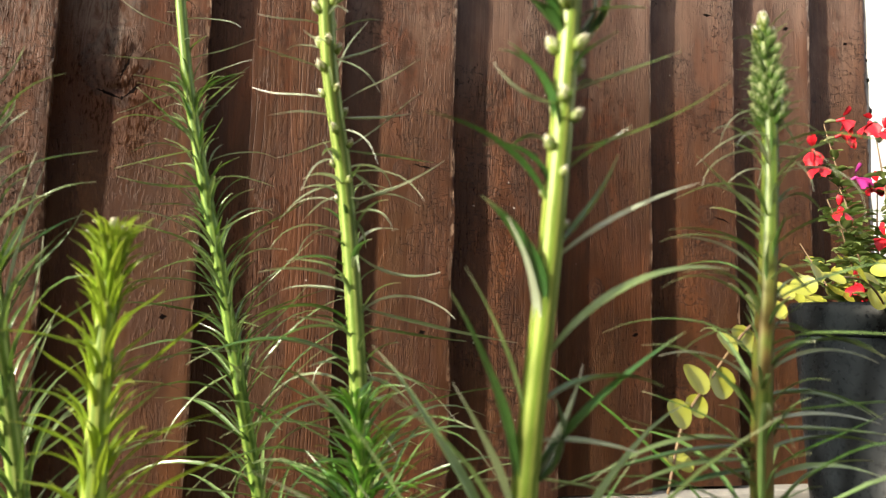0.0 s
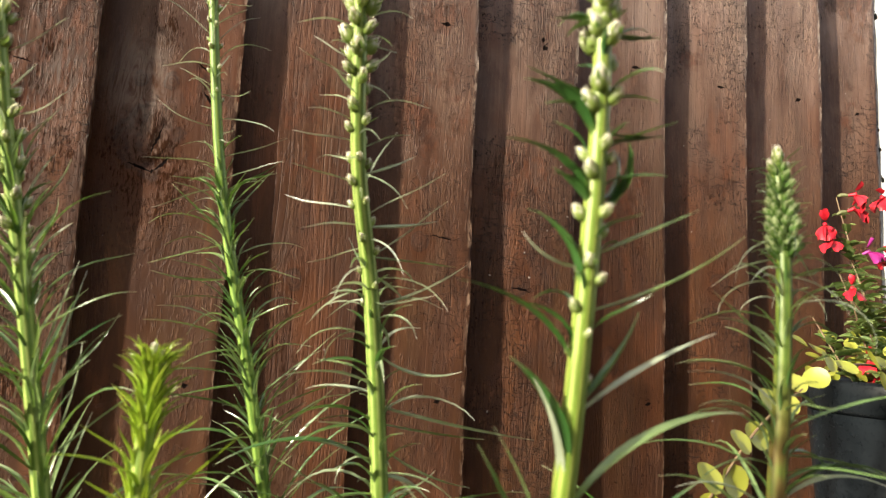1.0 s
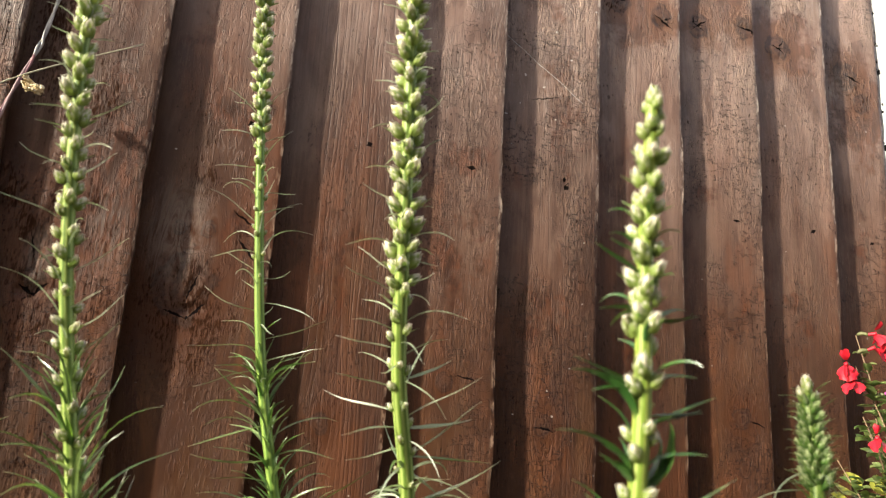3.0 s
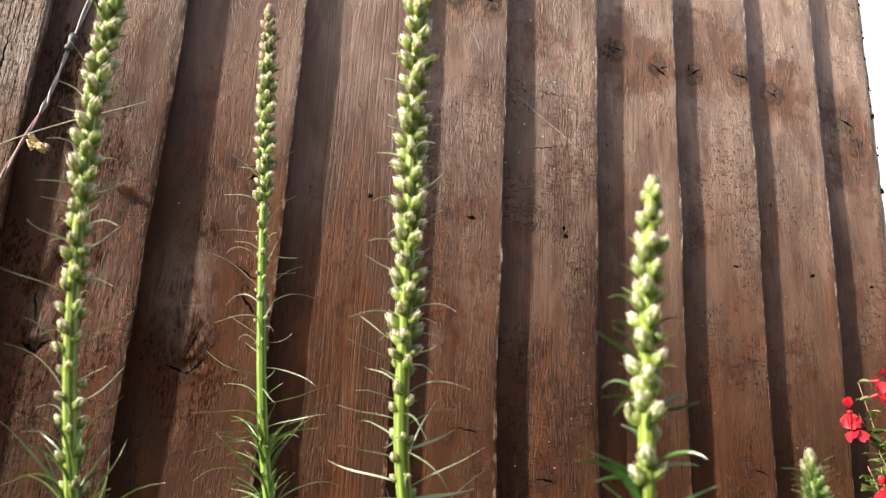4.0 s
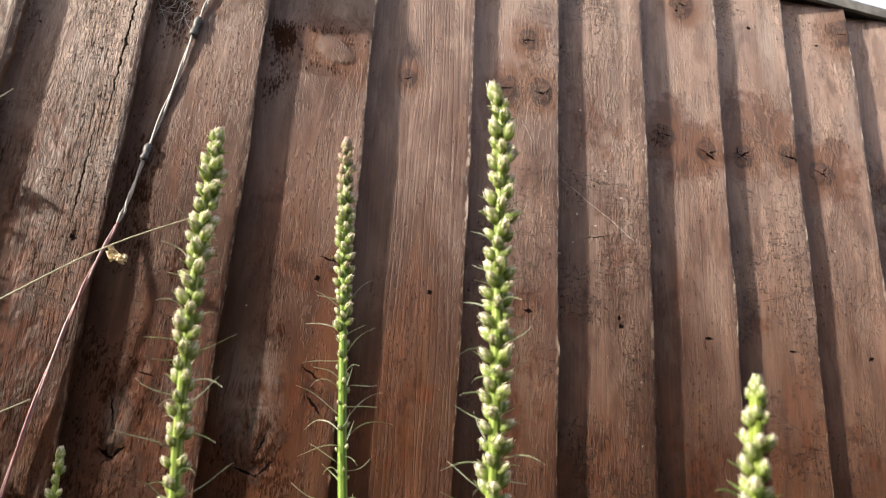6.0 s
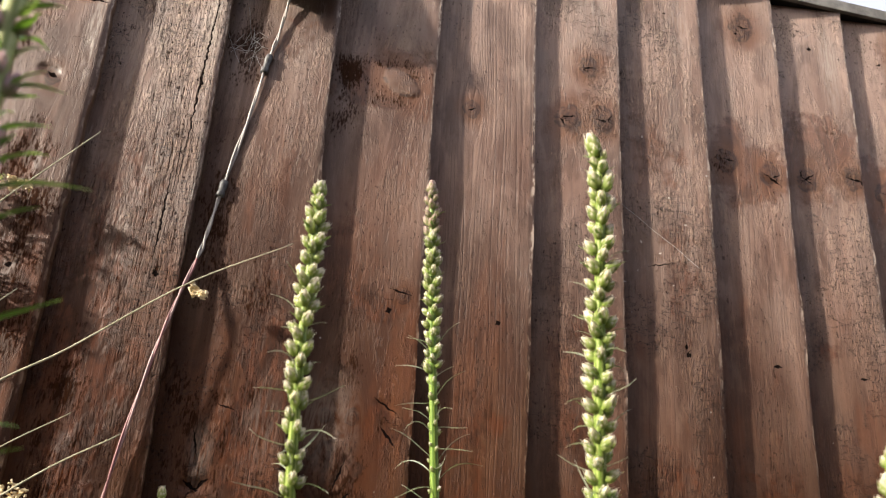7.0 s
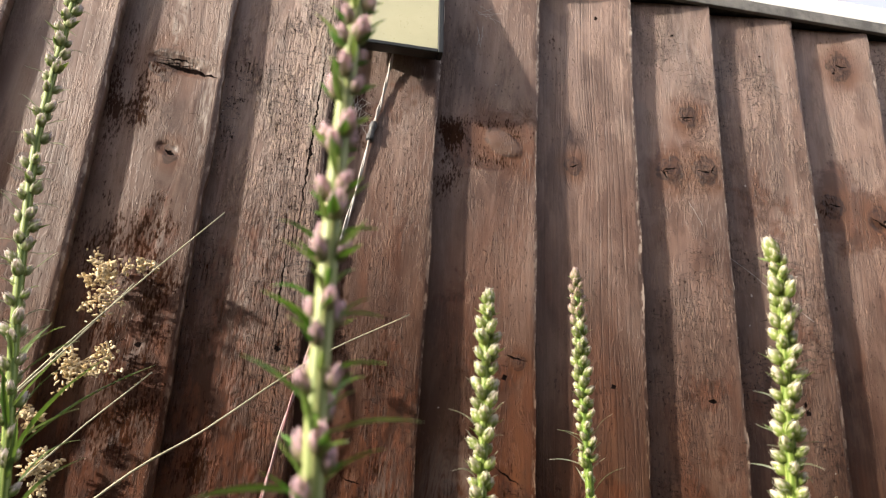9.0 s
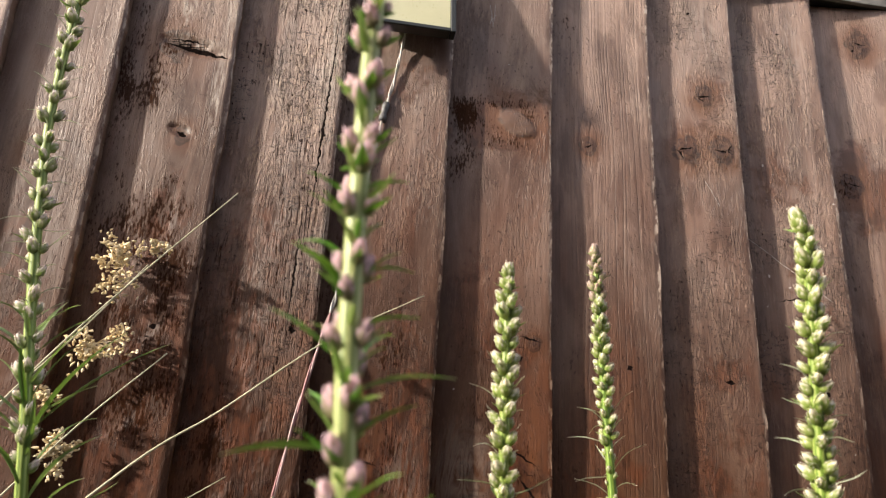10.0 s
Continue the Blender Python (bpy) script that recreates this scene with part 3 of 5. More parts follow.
# red-brown scars and bruises of old stain
RUST = [(-0.32, 0.68, 0.05, 0.12, 1.3), (-0.31, 0.86, 0.04, 0.05, 0.9),(0.60, 1.04, 0.07, 0.06, 1.5), (0.49, 0.99, 0.06, 0.05, 1.5), (0.72, 1.0, 0.055, 0.06, 1.4), (0.86, 0.92, 0.05, 0.08, 1.5), (0.46, 1.03, 0.03, 0.05, 1.3),
        (-0.30, 0.60, 0.05, 0.11, 1.2), (-0.31, 0.78, 0.045, 0.09, 0.9), (-0.40, 0.60, 0.035, 0.10, 1.2), (-0.44, 0.80, 0.05, 0.07, 0.9), (-0.38, 0.70, 0.02, 0.12, 1.0), (-0.13, 0.66, 0.035, 0.10, 1.1), (-0.03, 1.040, 0.075, 0.034, 1.6), (0.015, 1.030, 0.025, 0.045, 1.5), (-0.035, 1.008, 0.065, 0.012, 1.6), (0.845, 0.915, 0.045, 0.060, 1.0), (0.49, 1.0, 0.060, 0.045, 1.2), (0.475, 1.045, 0.02, 0.012, 0.9), (0.75, 1.042, 0.02, 0.010, 0.9), (0.625, 1.075, 0.03, 0.02, 1.0),
        (0.59, 1.010, 0.06, 0.045, 1.1), (0.65, 1.01, 0.03, 0.03, 0.9), (0.71, 1.0, 0.05, 0.045, 1.1), (0.235, 1.035, 0.055, 0.035, 0.8), (0.25, 1.115, 0.03, 0.03, 0.8), (0.775, 1.24, 0.05, 0.03, 0.9),
        (-0.02, 0.745, 0.05, 0.025, 1.0), (0.000, 0.605, 0.035, 0.030, 1.0), (-0.05, 0.55, 0.055, 0.050, 0.9), (-0.41, 0.86, 0.025, 0.06, 1.0), (-0.42, 0.74, 0.05, 0.045, 1.0),
        (-0.45, 0.64, 0.05, 0.06, 1.0), (-0.13, 0.72, 0.03, 0.07, 0.8), (-0.145, 0.60, 0.035, 0.11, 0.9), (-0.16, 1.06, 0.03, 0.03, 0.8), (-0.14, 1.095, 0.035, 0.012, 0.8),
        (-0.31, 0.72, 0.03, 0.10, 0.8), (-0.06, 0.84, 0.03, 0.04, 0.6), (0.10, 0.60, 0.05, 0.08, 0.6), (0.37, 0.84, 0.03, 0.09, 0.7), (0.33, 1.02, 0.03, 0.06, 0.7), (0.36, 0.98, 0.03, 0.05, 0.7),
        (0.48, 0.55, 0.04, 0.07, 0.7), (0.23, 0.62, 0.04, 0.07, 0.7), (0.245, 0.74, 0.04, 0.025, 0.9), (0.62, 0.60, 0.03, 0.05, 0.6), (-0.30, 0.52, 0.05, 0.10, 0.8), (-0.36, 1.10, 0.02, 0.03, 0.5),
        (0.345, 0.56, 0.04, 0.06, 0.6), (0.59, 0.75, 0.03, 0.02, 0.7), (-0.55, 0.80, 0.04, 0.09, 0.8), (0.73, 0.60, 0.04, 0.06, 0.5), (0.85, 0.72, 0.02, 0.05, 0.7)]
# pale scuffs and mineral streaks
SCUFFS = [(-0.184, 0.572, 0.012, 0.030, 0.3), (-0.405, 1.088, 0.030, 0.006, 0.7), (-0.425, 1.155, 0.008, 0.07, 1.0), (-0.375, 1.02, 0.008, 0.05, 1.0), (-0.37, 1.14, 0.010, 0.06, 0.5), (0.545, 1.07, 0.004, 0.012, 1.0),
          (-0.13, 0.60, 0.02, 0.05, 0.2), (-0.06, 0.612, 0.032, 0.050, 0.28), (-0.245, 1.10, 0.012, 0.12, 0.7), (0.25, 1.21, 0.02, 0.05, 0.5),
          (0.635, 1.19, 0.014, 0.07, 0.7), (0.77, 1.08, 0.012, 0.04, 0.4), (0.82, 0.95, 0.03, 0.03, 0.4), (0.38, 1.2, 0.02, 0.06, 0.4)]


TONE = [0.4, 0.4, 0.4, 0.4, 0.72, 0.92, 0.60, 0.94, 0.78, 0.44, 0.38, 0.44, 0.26, 0.20, 0.26, 0.24]
ROUGH = [0.3, 0.3, 0.4, 0.4, 0.50, 0.42, 0.92, 0.60, 0.50, 0.35, 0.66, 0.85, 0.55, 0.75, 0.62, 0.76]
LINES = [0.3, 0.3, 0.3, 0.3, 0.3, 0.35, 0.4, 0.2, 0.15, 0.62, 0.35, 0.5, 0.45, 0.3, 0.3, 0.4]
PALE_KNOT = (-0.012, 1.034)
# gouges and swellings: x, z, turn in degrees, half length, half height, depth
DENTS = [(-0.408, 1.083, -15, 0.048, 0.011, 0.0045), (-0.410, 0.973, -25, 0.014, 0.008, 0.0030), (-0.190, 0.582, -82, 0.030, 0.007, 0.0025),
         (-0.184, 0.541, 5, 0.016, 0.008, 0.0035), (-0.041, 0.560, 68, 0.022, 0.005, 0.0018), (-0.042, 0.536, 8, 0.016, 0.006, 0.0026),
         (-0.012, 1.032, -28, 0.026, 0.014, -0.0026), (0.651, 1.006, -14, 0.016, 0.005, 0.0022), (0.516, 0.978, -35, 0.020, 0.006, 0.0022),
         (0.625, 1.074, -10, 0.010, 0.005, 0.0016), (0.004, 0.630, -35, 0.018, 0.006, 0.0020), (-0.172, 0.626, 0, 0.008, 0.009, 0.0016),
         (0.580, 1.000, 0, 0.017, 0.015, -0.0014), (0.452, 1.006, 0, 0.016, 0.015, -0.0014), (0.714, 0.990, 0, 0.017, 0.016, -0.0014),
         (0.214, 1.027, 0, 0.015, 0.014, -0.0012), (0.261, 1.030, 0, 0.016, 0.015, -0.0012), (0.775, 1.243, 0, 0.022, 0.017, -0.0016),
         (-0.448, 0.80, 80, 0.050, 0.016, 0.0020), (-0.405, 0.76, 70, 0.035, 0.018, 0.0022), (-0.410, 0.86, 85, 0.040, 0.014, 0.0018), (-0.42, 0.655, 40, 0.03, 0.018, 0.003)]
# how far the thick edge is worn back, board by board
WORN_EDGE = [0.003] * 4 + [0.004, 0.005, 0.003, 0.002, 0.0012, 0.001, 0.001, 0.0015, 0.001, 0.001, 0.001, 0.002]


def board_mesh(i, xl, xr, seen_well=True):
    """One feather-edge board: thin and tucked under on one side, thick and proud on the other."""
    nx, nz = (50, 460) if seen_well else (10, 40)
    xs = np.concatenate([[xl - 0.018], np.linspace(xl, xr, nx - 1)])
    zs = np.linspace(WALL_LOW + 0.003 * math.sin(i * 2.1), WALL_HIGH, nz)
    X, Z = np.meshgrid(xs, zs)
    pitch = xr - xl
    wander = (value_noise(Z * 9, Z * 0 + i, 11) - 0.5) * 0.0036 + (value_noise(Z * 70, Z * 0 + i, 12) - 0.5) * 0.0018
    X = X + wander * np.clip((X - xl) / pitch, 0, 1) ** 4
    t = (X - xl) / pitch
    Y = WALL_Y + 0.009 - 0.018 * t + (value_noise(X * 14 + i * 5, Z * 3.5 + i * 7, 3) - 0.5) * 0.0030 + 0.0009 * math.sin(i * 1.7)
    Y += (value_noise(X * 55 + i * 3, Z * 12 + i * 5, 4) - 0.5) * 0.0007 - (0.0045 + 0.0015 * math.sin(i * 2.3)) * (t * t - t)
    Y += 0.0005 * np.clip((t - 0.975) / 0.025, 0, 1) ** 2 - 0.0006 * value_noise(Z * 160, X * 0 + i, 14) * np.clip((t - 0.95) / 0.05, 0, 1)
    Y += WORN_EDGE[i] * np.clip((t - 0.93) / 0.07, 0, 1) ** 3
    for dx, dz, turn, half, tall, deep in DENTS:
        if xl - half < dx < xr + half:
            c, sn = math.cos(radians(turn)), math.sin(radians(turn))
            u, v = (X - dx) * c + (Z - dz) * sn, -(X - dx) * sn + (Z - dz) * c
            Y += deep * np.sqrt(np.clip(1 - (u / half) ** 2 - (v / tall) ** 2, 0, 1)) * (0.7 + 0.6 * value_noise(X * 120, Z * 120, 61))
    g, knot, pale = X.copy(), np.full(X.shape, 9.0), np.zeros(X.shape)
    for kx, kz, kr in KNOTS:
        if not xl - 0.03 < kx < xr + 0.03:
            continue
        dx, dz = X - kx, (Z - kz) * 0.8
        if (kx, kz) == PALE_KNOT:
            dx, dz = (dx - dz * 0.55) * 0.78, (dz + dx * 0.55) * 1.5
            pale = np.clip(2.2 - np.hypot(dx, dz) / kr, 0, 1)
        rho2 = dx * dx + dz * dz
        tall2 = dx * dx + (dz * 0.35) ** 2
        g = g - dx * kr * kr * 1.3 / np.maximum(tall2, kr * kr)
        if xl <= kx <= xr:
            knot = np.minimum(knot, np.sqrt(rho2) / kr * (0.85 + 0.3 * value_noise(X * 90, Z * 60, 21)))
    Y -= 0.0008 * np.clip(1.3 - knot, 0, 1)
    g += (value_noise(X * 7, Z * 1.5 + i * 3, 31) - 0.5) * 0.016 + (value_noise(X * 22, Z * 6 + i * 3, 32) - 0.5) * 0.005
    cu, cv, cw, best = np.full(X.shape, 9.0), np.full(X.shape, 9.0), np.zeros(X.shape), np.full(X.shape, 9.0)
    for cx, cz, turn, half, wide in SPLITS:
        if not xl <= cx <= xr:
            continue
        c, s = math.cos(radians(turn)), math.sin(radians(turn))
        u, v = (X - cx) * c + (Z - cz) * s, -(X - cx) * s + (Z - cz) * c
        d = np.maximum(np.abs(u) - half, 0) + np.abs(v)
        near = d < best
        best = np.where(near, d, best)
        cu, cv, cw = np.where(near, u / half, cu), np.where(near, v * 1000, cv), np.where(near, wide, cw)

    def blots(rows):
        out = np.zeros(X.shape)
        for sx, sz, rx, rz, k in rows:
            if xl - 0.001 <= sx <= xr + 0.001:
                out = np.maximum(out, k * np.clip(1.35 - np.sqrt(((X - sx) / rx) ** 2 + ((Z - sz) / rz) ** 2), 0, 1))
        return out
    low = np.clip((0.84 - Z) / 0.2, 0, 1) * (i <= 9)
    stain_shade, scuff, rust = blots(STAINS_SHADE), blots(SCUFFS), blots(RUST)
    verts = np.stack([X, Y, Z], -1).reshape(-1, 3)
    faces = [(a * nx + b, a * nx + b + 1, (a + 1) * nx + b + 1, (a + 1) * nx + b) for a in range(nz - 1) for b in range(nx - 1)]
    # the thick edge and the hidden back
    front = verts.reshape(nz, nx, 3)
    edge = front[:, -1].copy()
    back = edge + np.array([-0.0008, 0.0145, 0.0])
    rear = front[:, 0] + np.array([0.0, 0.005, 0.0])
    base = len(verts)
    verts = np.vstack([verts, edge, back, rear])
    for a in range(nz - 1):
        faces.append((base + a, base + nz + a, base + nz + a + 1, base + a + 1))
        faces.append((base + nz + a, base + 2 * nz + a, base + 2 * nz + a + 1, base + nz + a + 1))
    arris = np.clip((t - 0.978) / 0.016, 0, 1)
    tail = lambda v, w: np.concatenate([v.reshape(-1), v[:, -1], v[:, -1] + w, v[:, 0]])
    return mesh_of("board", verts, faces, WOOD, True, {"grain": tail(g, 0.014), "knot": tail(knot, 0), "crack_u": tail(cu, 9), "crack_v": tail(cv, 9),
                                                        "crack_w": tail(cw, 0), "stain_shade": tail(stain_shade, 0), "scuff": tail(scuff, 0), "rust": tail(rust, 0),
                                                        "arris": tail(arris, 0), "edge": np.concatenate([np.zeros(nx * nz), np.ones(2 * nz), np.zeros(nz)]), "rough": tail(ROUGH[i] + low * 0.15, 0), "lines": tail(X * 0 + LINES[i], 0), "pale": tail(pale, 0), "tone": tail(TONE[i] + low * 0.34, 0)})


def ground():
    n = 70
    line = np.concatenate([-np.geomspace(60, 0.6, 18), np.linspace(-0.5, 0.9, 40), np.geomspace(1.0, 60, 18)])
    X, Y = np.meshgrid(line, line)
    fall = np.exp(-(X ** 2 + Y ** 2) / 4)
    Z = ((value_noise(X * 9 + 90, Y * 9 + 90, 41) - 0.5) * 0.03 + (value_noise(X * 35 + 90, Y * 35 + 90, 42) - 0.5) * 0.012) * fall
    m = len(line)
    verts = np.stack([X, Y, Z - 0.004], -1).reshape(-1, 3)
    faces = [(a * m + b, a * m + b + 1, (a + 1) * m + b + 1, (a + 1) * m + b) for a in range(m - 1) for b in range(m - 1)]
    tagged(new("ground", mesh_of("ground", verts, faces, SOIL)), "dark brown bare garden soil of the flower bed", "ground", kind="structure")


def solid(name, lo, hi, material, label, category, bevel=0.004, kind="structure"):
    bm = bmesh.new()
    box(bm, lo, hi, bevel)
    me = bpy.data.meshes.new(name)
    bm.to_mesh(me)
    bm.free()
    me.materials.append(material)
    return tagged(new(name, me), label, category, kind=kind)


ground()
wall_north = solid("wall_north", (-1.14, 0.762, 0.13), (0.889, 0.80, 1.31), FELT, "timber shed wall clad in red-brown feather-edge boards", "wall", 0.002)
wall_east = solid("wall_east", (0.845, 0.802, 0.13), (0.885, 2.4, 1.31), WOOD, "brown timber end wall of the shed", "wall", 0.002)
wall_west = solid("wall_west", (-1.14, 0.802, 0.13), (-1.10, 2.4, 1.31), WOOD, "brown timber end wall of the shed", "wall", 0.002)
wall_rear = solid("wall_rear", (-1.10, 2.36, 0.13), (0.845, 2.4, 1.31), WOOD, "brown timber rear wall of the shed", "wall", 0.002)
plinth = solid("plinth", (-1.2, 0.705, -0.05), (0.91, 2.42, 0.128), CONCRETE, "pale concrete plinth under the timber boards", "plinth", 0.006)
house = solid("white_house", (-7.0, 3.0, -0.05), (9.0, 3.3, 3.51), RENDER, "white rendered house wall behind the shed", "house", 0.01)


def hump_tiles():
    """The ends of the dark roof tiles that show over the top of the white wall."""
    n = 12
    verts = [(0.075 * math.cos(a), y, 0.055 * math.sin(a)) for y in (0.06, 0.28) for a in np.linspace(0, math.pi, n)]
    faces = [(i, i + 1, n + i + 1, n + i) for i in range(n - 1)] + [tuple(range(n))[::-1], tuple(range(n, 2 * n)), (0, n, 2 * n - 1, n - 1)]
    me = mesh_of("roof_tile", verts, faces, TILE)
    for i in range(44):
        part("roof_tile", me, house, matrix=Matrix.Translation((-1.2 + i * 0.235, 3.0, 3.511)))


hump_tiles()
# two unseen screens, added to hold back low sky light from the boards
solid("garden_fence_south", (-6.4, -2.65, -0.05), (4.0, -2.6, 1.9), WOOD, "unseen brown timber screen added to cut the sky light", "fence", 0.004)
solid("garden_fence_west", (-6.45, -2.65, -0.05), (-6.4, 5.0, 1.85), WOOD, "unseen brown timber screen added to cut the sky light", "fence", 0.004)


def roof():
    prof = [(0.724, 1.2945), (0.724, 1.3105), (0.80, 1.318), (2.5, 1.330), (2.5, 1.312), (0.80, 1.311)]
    verts = [(x, y, z) for x in (-1.25, 0.93) for y, z in prof]
    m = len(prof)
    faces = [(i, (i + 1) % m, m + (i + 1) % m, m + i) for i in range(m)] + [tuple(range(m)), tuple(range(2 * m - 1, m - 1, -1))]
    ob = tagged(new("roof", mesh_of("roof", verts, faces, FELT, False)), "low felted shed roof with a grey-brown drip edge", "roof", kind="structure")
    bm = bmesh.new()
    box(bm, (-1.24, 0.7165, 1.2925), (0.925, 0.7235, 1.3110), 0.0015)
    part("drip_edge", bm, ob, "weathered grey-brown felt drip edge", material=EAVE)

roof()


def corner_trim():
    trim = thing("corner_trim", (0.900, 0.735, 0.13), "thin weathered white corner strip spotted with black lichen", "trim", kind="structure")
    n = 60
    zs = np.linspace(0, 1.16, n)
    jag = (value_noise(zs * 40, zs * 0, 51) - 0.5) * 0.004
    verts = [(x + (jag[i] if x > 0 else 0), y, zs[i]) for i in range(n) for x, y in ((-0.0055, -0.006), (0.0045, -0.006), (0.0045, 0.030), (-0.0055, 0.030))]
    faces = [(i * 4 + j, i * 4 + (j + 1) % 4, i * 4 + 4 + (j + 1) % 4, i * 4 + 4 + j) for i in range(n - 1) for j in range(4)]
    part("strip", mesh_of("strip", verts, faces, TRIM, False), trim)
    r = np.random.default_rng(5)
    for i in range(44):
        z = r.choice((r.uniform(0.42, 0.62), r.uniform(0.72, 1.10)))
        bm = bmesh.new()
        bmesh.ops.create_icosphere(bm, subdivisions=2, radius=1.0)
        for v in bm.verts:
            v.co *= 0.7 + 0.6 * noise.noise(v.co * 1.7 + Vector((i, 0, 0)))
        s = r.uniform(0.0015, 0.0045)
        m = Matrix.Translation((0.004 + r.uniform(-0.006, 0.003), -0.0065 + r.uniform(0, 0.02) * (i % 3 == 0), z)) @ Matrix.Diagonal((s, s * 0.7, s * r.uniform(0.8, 2.2), 1))
        part("lichen", bm, trim, matrix=m, material=LICHEN)


corner_trim()


# ---- the plants ----
def leaf_mesh(length, width, e0, e1, bend=0.0, twist=0.0, n=9, material=None, blunt=False, wave=13.0):
    """A narrow blade that leaves along x and curves from the angle e0 to e1 (degrees above level)."""
    s = np.linspace(0, 1, n)
    ang = np.radians(e0 + (e1 - e0) * s ** 0.9 + wave * np.sin(s * 5.0 + twist * 0.11) * s)
    step = length / (n - 1)
    cx = np.concatenate([[0], np.cumsum(np.cos(ang[:-1]) * step)])
    cz = np.concatenate([[0], np.cumsum(np.sin(ang[:-1]) * step)])
    cy = bend * length * s ** 2
    if blunt:
        half = width / 2 * np.sqrt(np.clip(1 - (2 * s - 1) ** 2, 0.01, 1)) * 1.0
    else:
        half = width / 2 * np.clip(0.55 + 1.6 * s, 0, 1) * np.clip((1.02 - s) / 0.62, 0.04, 1)
    verts, along = [], []
    for i in range(n):
        tw = radians(twist) * s[i]
        up = np.array([-math.sin(ang[i]), 0, math.cos(ang[i])])
        side = np.array([0, 1.0, 0])
        a = side * math.cos(tw) + up * math.sin(tw)
        b = up * math.cos(tw) - side * math.sin(tw)
        c = np.array([cx[i], cy[i], cz[i]])
        fold = half[i] * 0.45
        verts += [c + a * half[i] + b * fold, c + a * half[i] * 0.45 + b * fold * 0.3, c - b * 0.00025, c - a * half[i] * 0.45 + b * fold * 0.3, c - a * half[i] + b * fold]
        along += [s[i]] * 5
    faces = [(i * 5 + j, i * 5 + j + 1, i * 5 + j + 6, i * 5 + j + 5) for i in range(n - 1) for j in range(4)]
    return mesh_of("leaf", verts, faces, material, True, {"along": along})


def bud_mesh(material, slim=1.0, ragged=0.0, seed=0):
    """A closed bud of unit length along z: a plump core wrapped in three whorls of pointed scales."""
    r = np.random.default_rng(seed)
    verts, faces, along = [], [], []
    prof = lambda s: 0.27 * slim * math.sin(math.pi * min(1, (0.15 + 0.85 * s) ** 0.80)) ** 0.75 + 0.03
    rings, sides = 7, 8
    for i in range(rings):
        s = i / (rings - 1)
        for j in range(sides):
            a = 2 * math.pi * j / sides
            q = prof(s) * 0.9 * (1 if s < 1 else 0.3)
            verts.append((q * math.cos(a), q * math.sin(a), s))
            along.append(s)
    faces += [(i * sides + j, i * sides + (j + 1) % sides, (i + 1) * sides + (j + 1) % sides, (i + 1) * sides + j) for i in range(rings - 1) for j in range(sides)]
    faces.append(tuple(range((rings - 1) * sides, rings * sides)))
    for w, (s0, s1, k) in enumerate(((0.02, 0.55, 5), (0.2, 0.80, 5), (0.42, 1.03, 4))):
        for j in range(k):
            a0 = 2 * math.pi * (j + 0.5 * w + 0.15 * r.random()) / k
            top = s1 + (r.random() - 0.5) * 0.1
            base = len(verts)
            for f, hw, lift in ((0.0, 0.38, 0.0), (0.45, 0.44, 0.08), (0.8, 0.21, 0.11), (1.0, 0.02, 0.06 + ragged)):
                s = s0 + (top - s0) * f
                q = prof(min(s, 0.98)) + lift * 0.5 + 0.015
                for d in (-1, 0, 1):
                    a = a0 + d * hw
                    qq = q + (0.02 if d == 0 else 0.0)
                    verts.append((qq * math.cos(a), qq * math.sin(a), s))
                    along.append(0.10 * s + 0.9 * f ** 1.3 * (0.8 + 0.2 * s))
            for q in range(3):
                for d in range(2):
                    faces.append((base + q * 3 + d, base + q * 3 + d + 1, base + q * 3 + d + 4, base + q * 3 + d + 3))
    return mesh_of("bud", verts, faces, material, True, {"along": along})


BUD_MESHES = {m: [bud_mesh(m, s, 0.07, 5 + k) for k, s in enumerate(((1.0, 0.9, 0.82) if m != BUD_PINK else (0.82, 0.75, 0.68)))] for m in (BUD, BUD_DUSK, BUD_ROSY, BUD_PINK)}
BUD_MESHES[BUD_HEAD] = [bud_mesh(BUD_HEAD, s, 0.10, 15 + k) for k, s in enumerate((0.7, 0.6, 0.55))]
BRACT_MESHES = {m: [leaf_mesh(ln, 0.42, e0, e1, 0.0, tw, 6, g, wave=0.0) for ln, e0, e1, tw in ((0.95, 20, 62, 20), (1.15, 30, 50, -25), (0.85, 10, 70, 10), (1.3, 25, 35, -10))]
                for m, g in ((BUD, LEAF_BUD), (BUD_DUSK, LEAF_BUD), (BUD_ROSY, LEAF_BUD), (BUD_PINK, LEAF_FRESH), (BUD_HEAD, LEAF))}
GOLDEN = 137.508


def along_at(line, z):
    i = int(np.clip(np.searchsorted(line[:, 2], z), 1, len(line) - 1))
    a, b = line[i - 1], line[i]
    f = (z - a[2]) / max(b[2] - a[2], 1e-9)
    return a + (b - a) * f, (b - a) / np.linalg.norm(b - a)


def frame_on(point, axis, az, lean):
    """A matrix at a point of the stem: x outwards at az, z along the stem, leant outwards by lean degrees."""
    z = Vector(axis)
    x = Vector((math.cos(az), math.sin(az), 0))
    x = (x - z * x.dot(z)).normalized()
    y = z.cross(x)
    m = Matrix((x, y, z)).transposed().to_4x4()
    return Matrix.Translation(point) @ m @ Matrix.Rotation(radians(lean), 4, "Y")


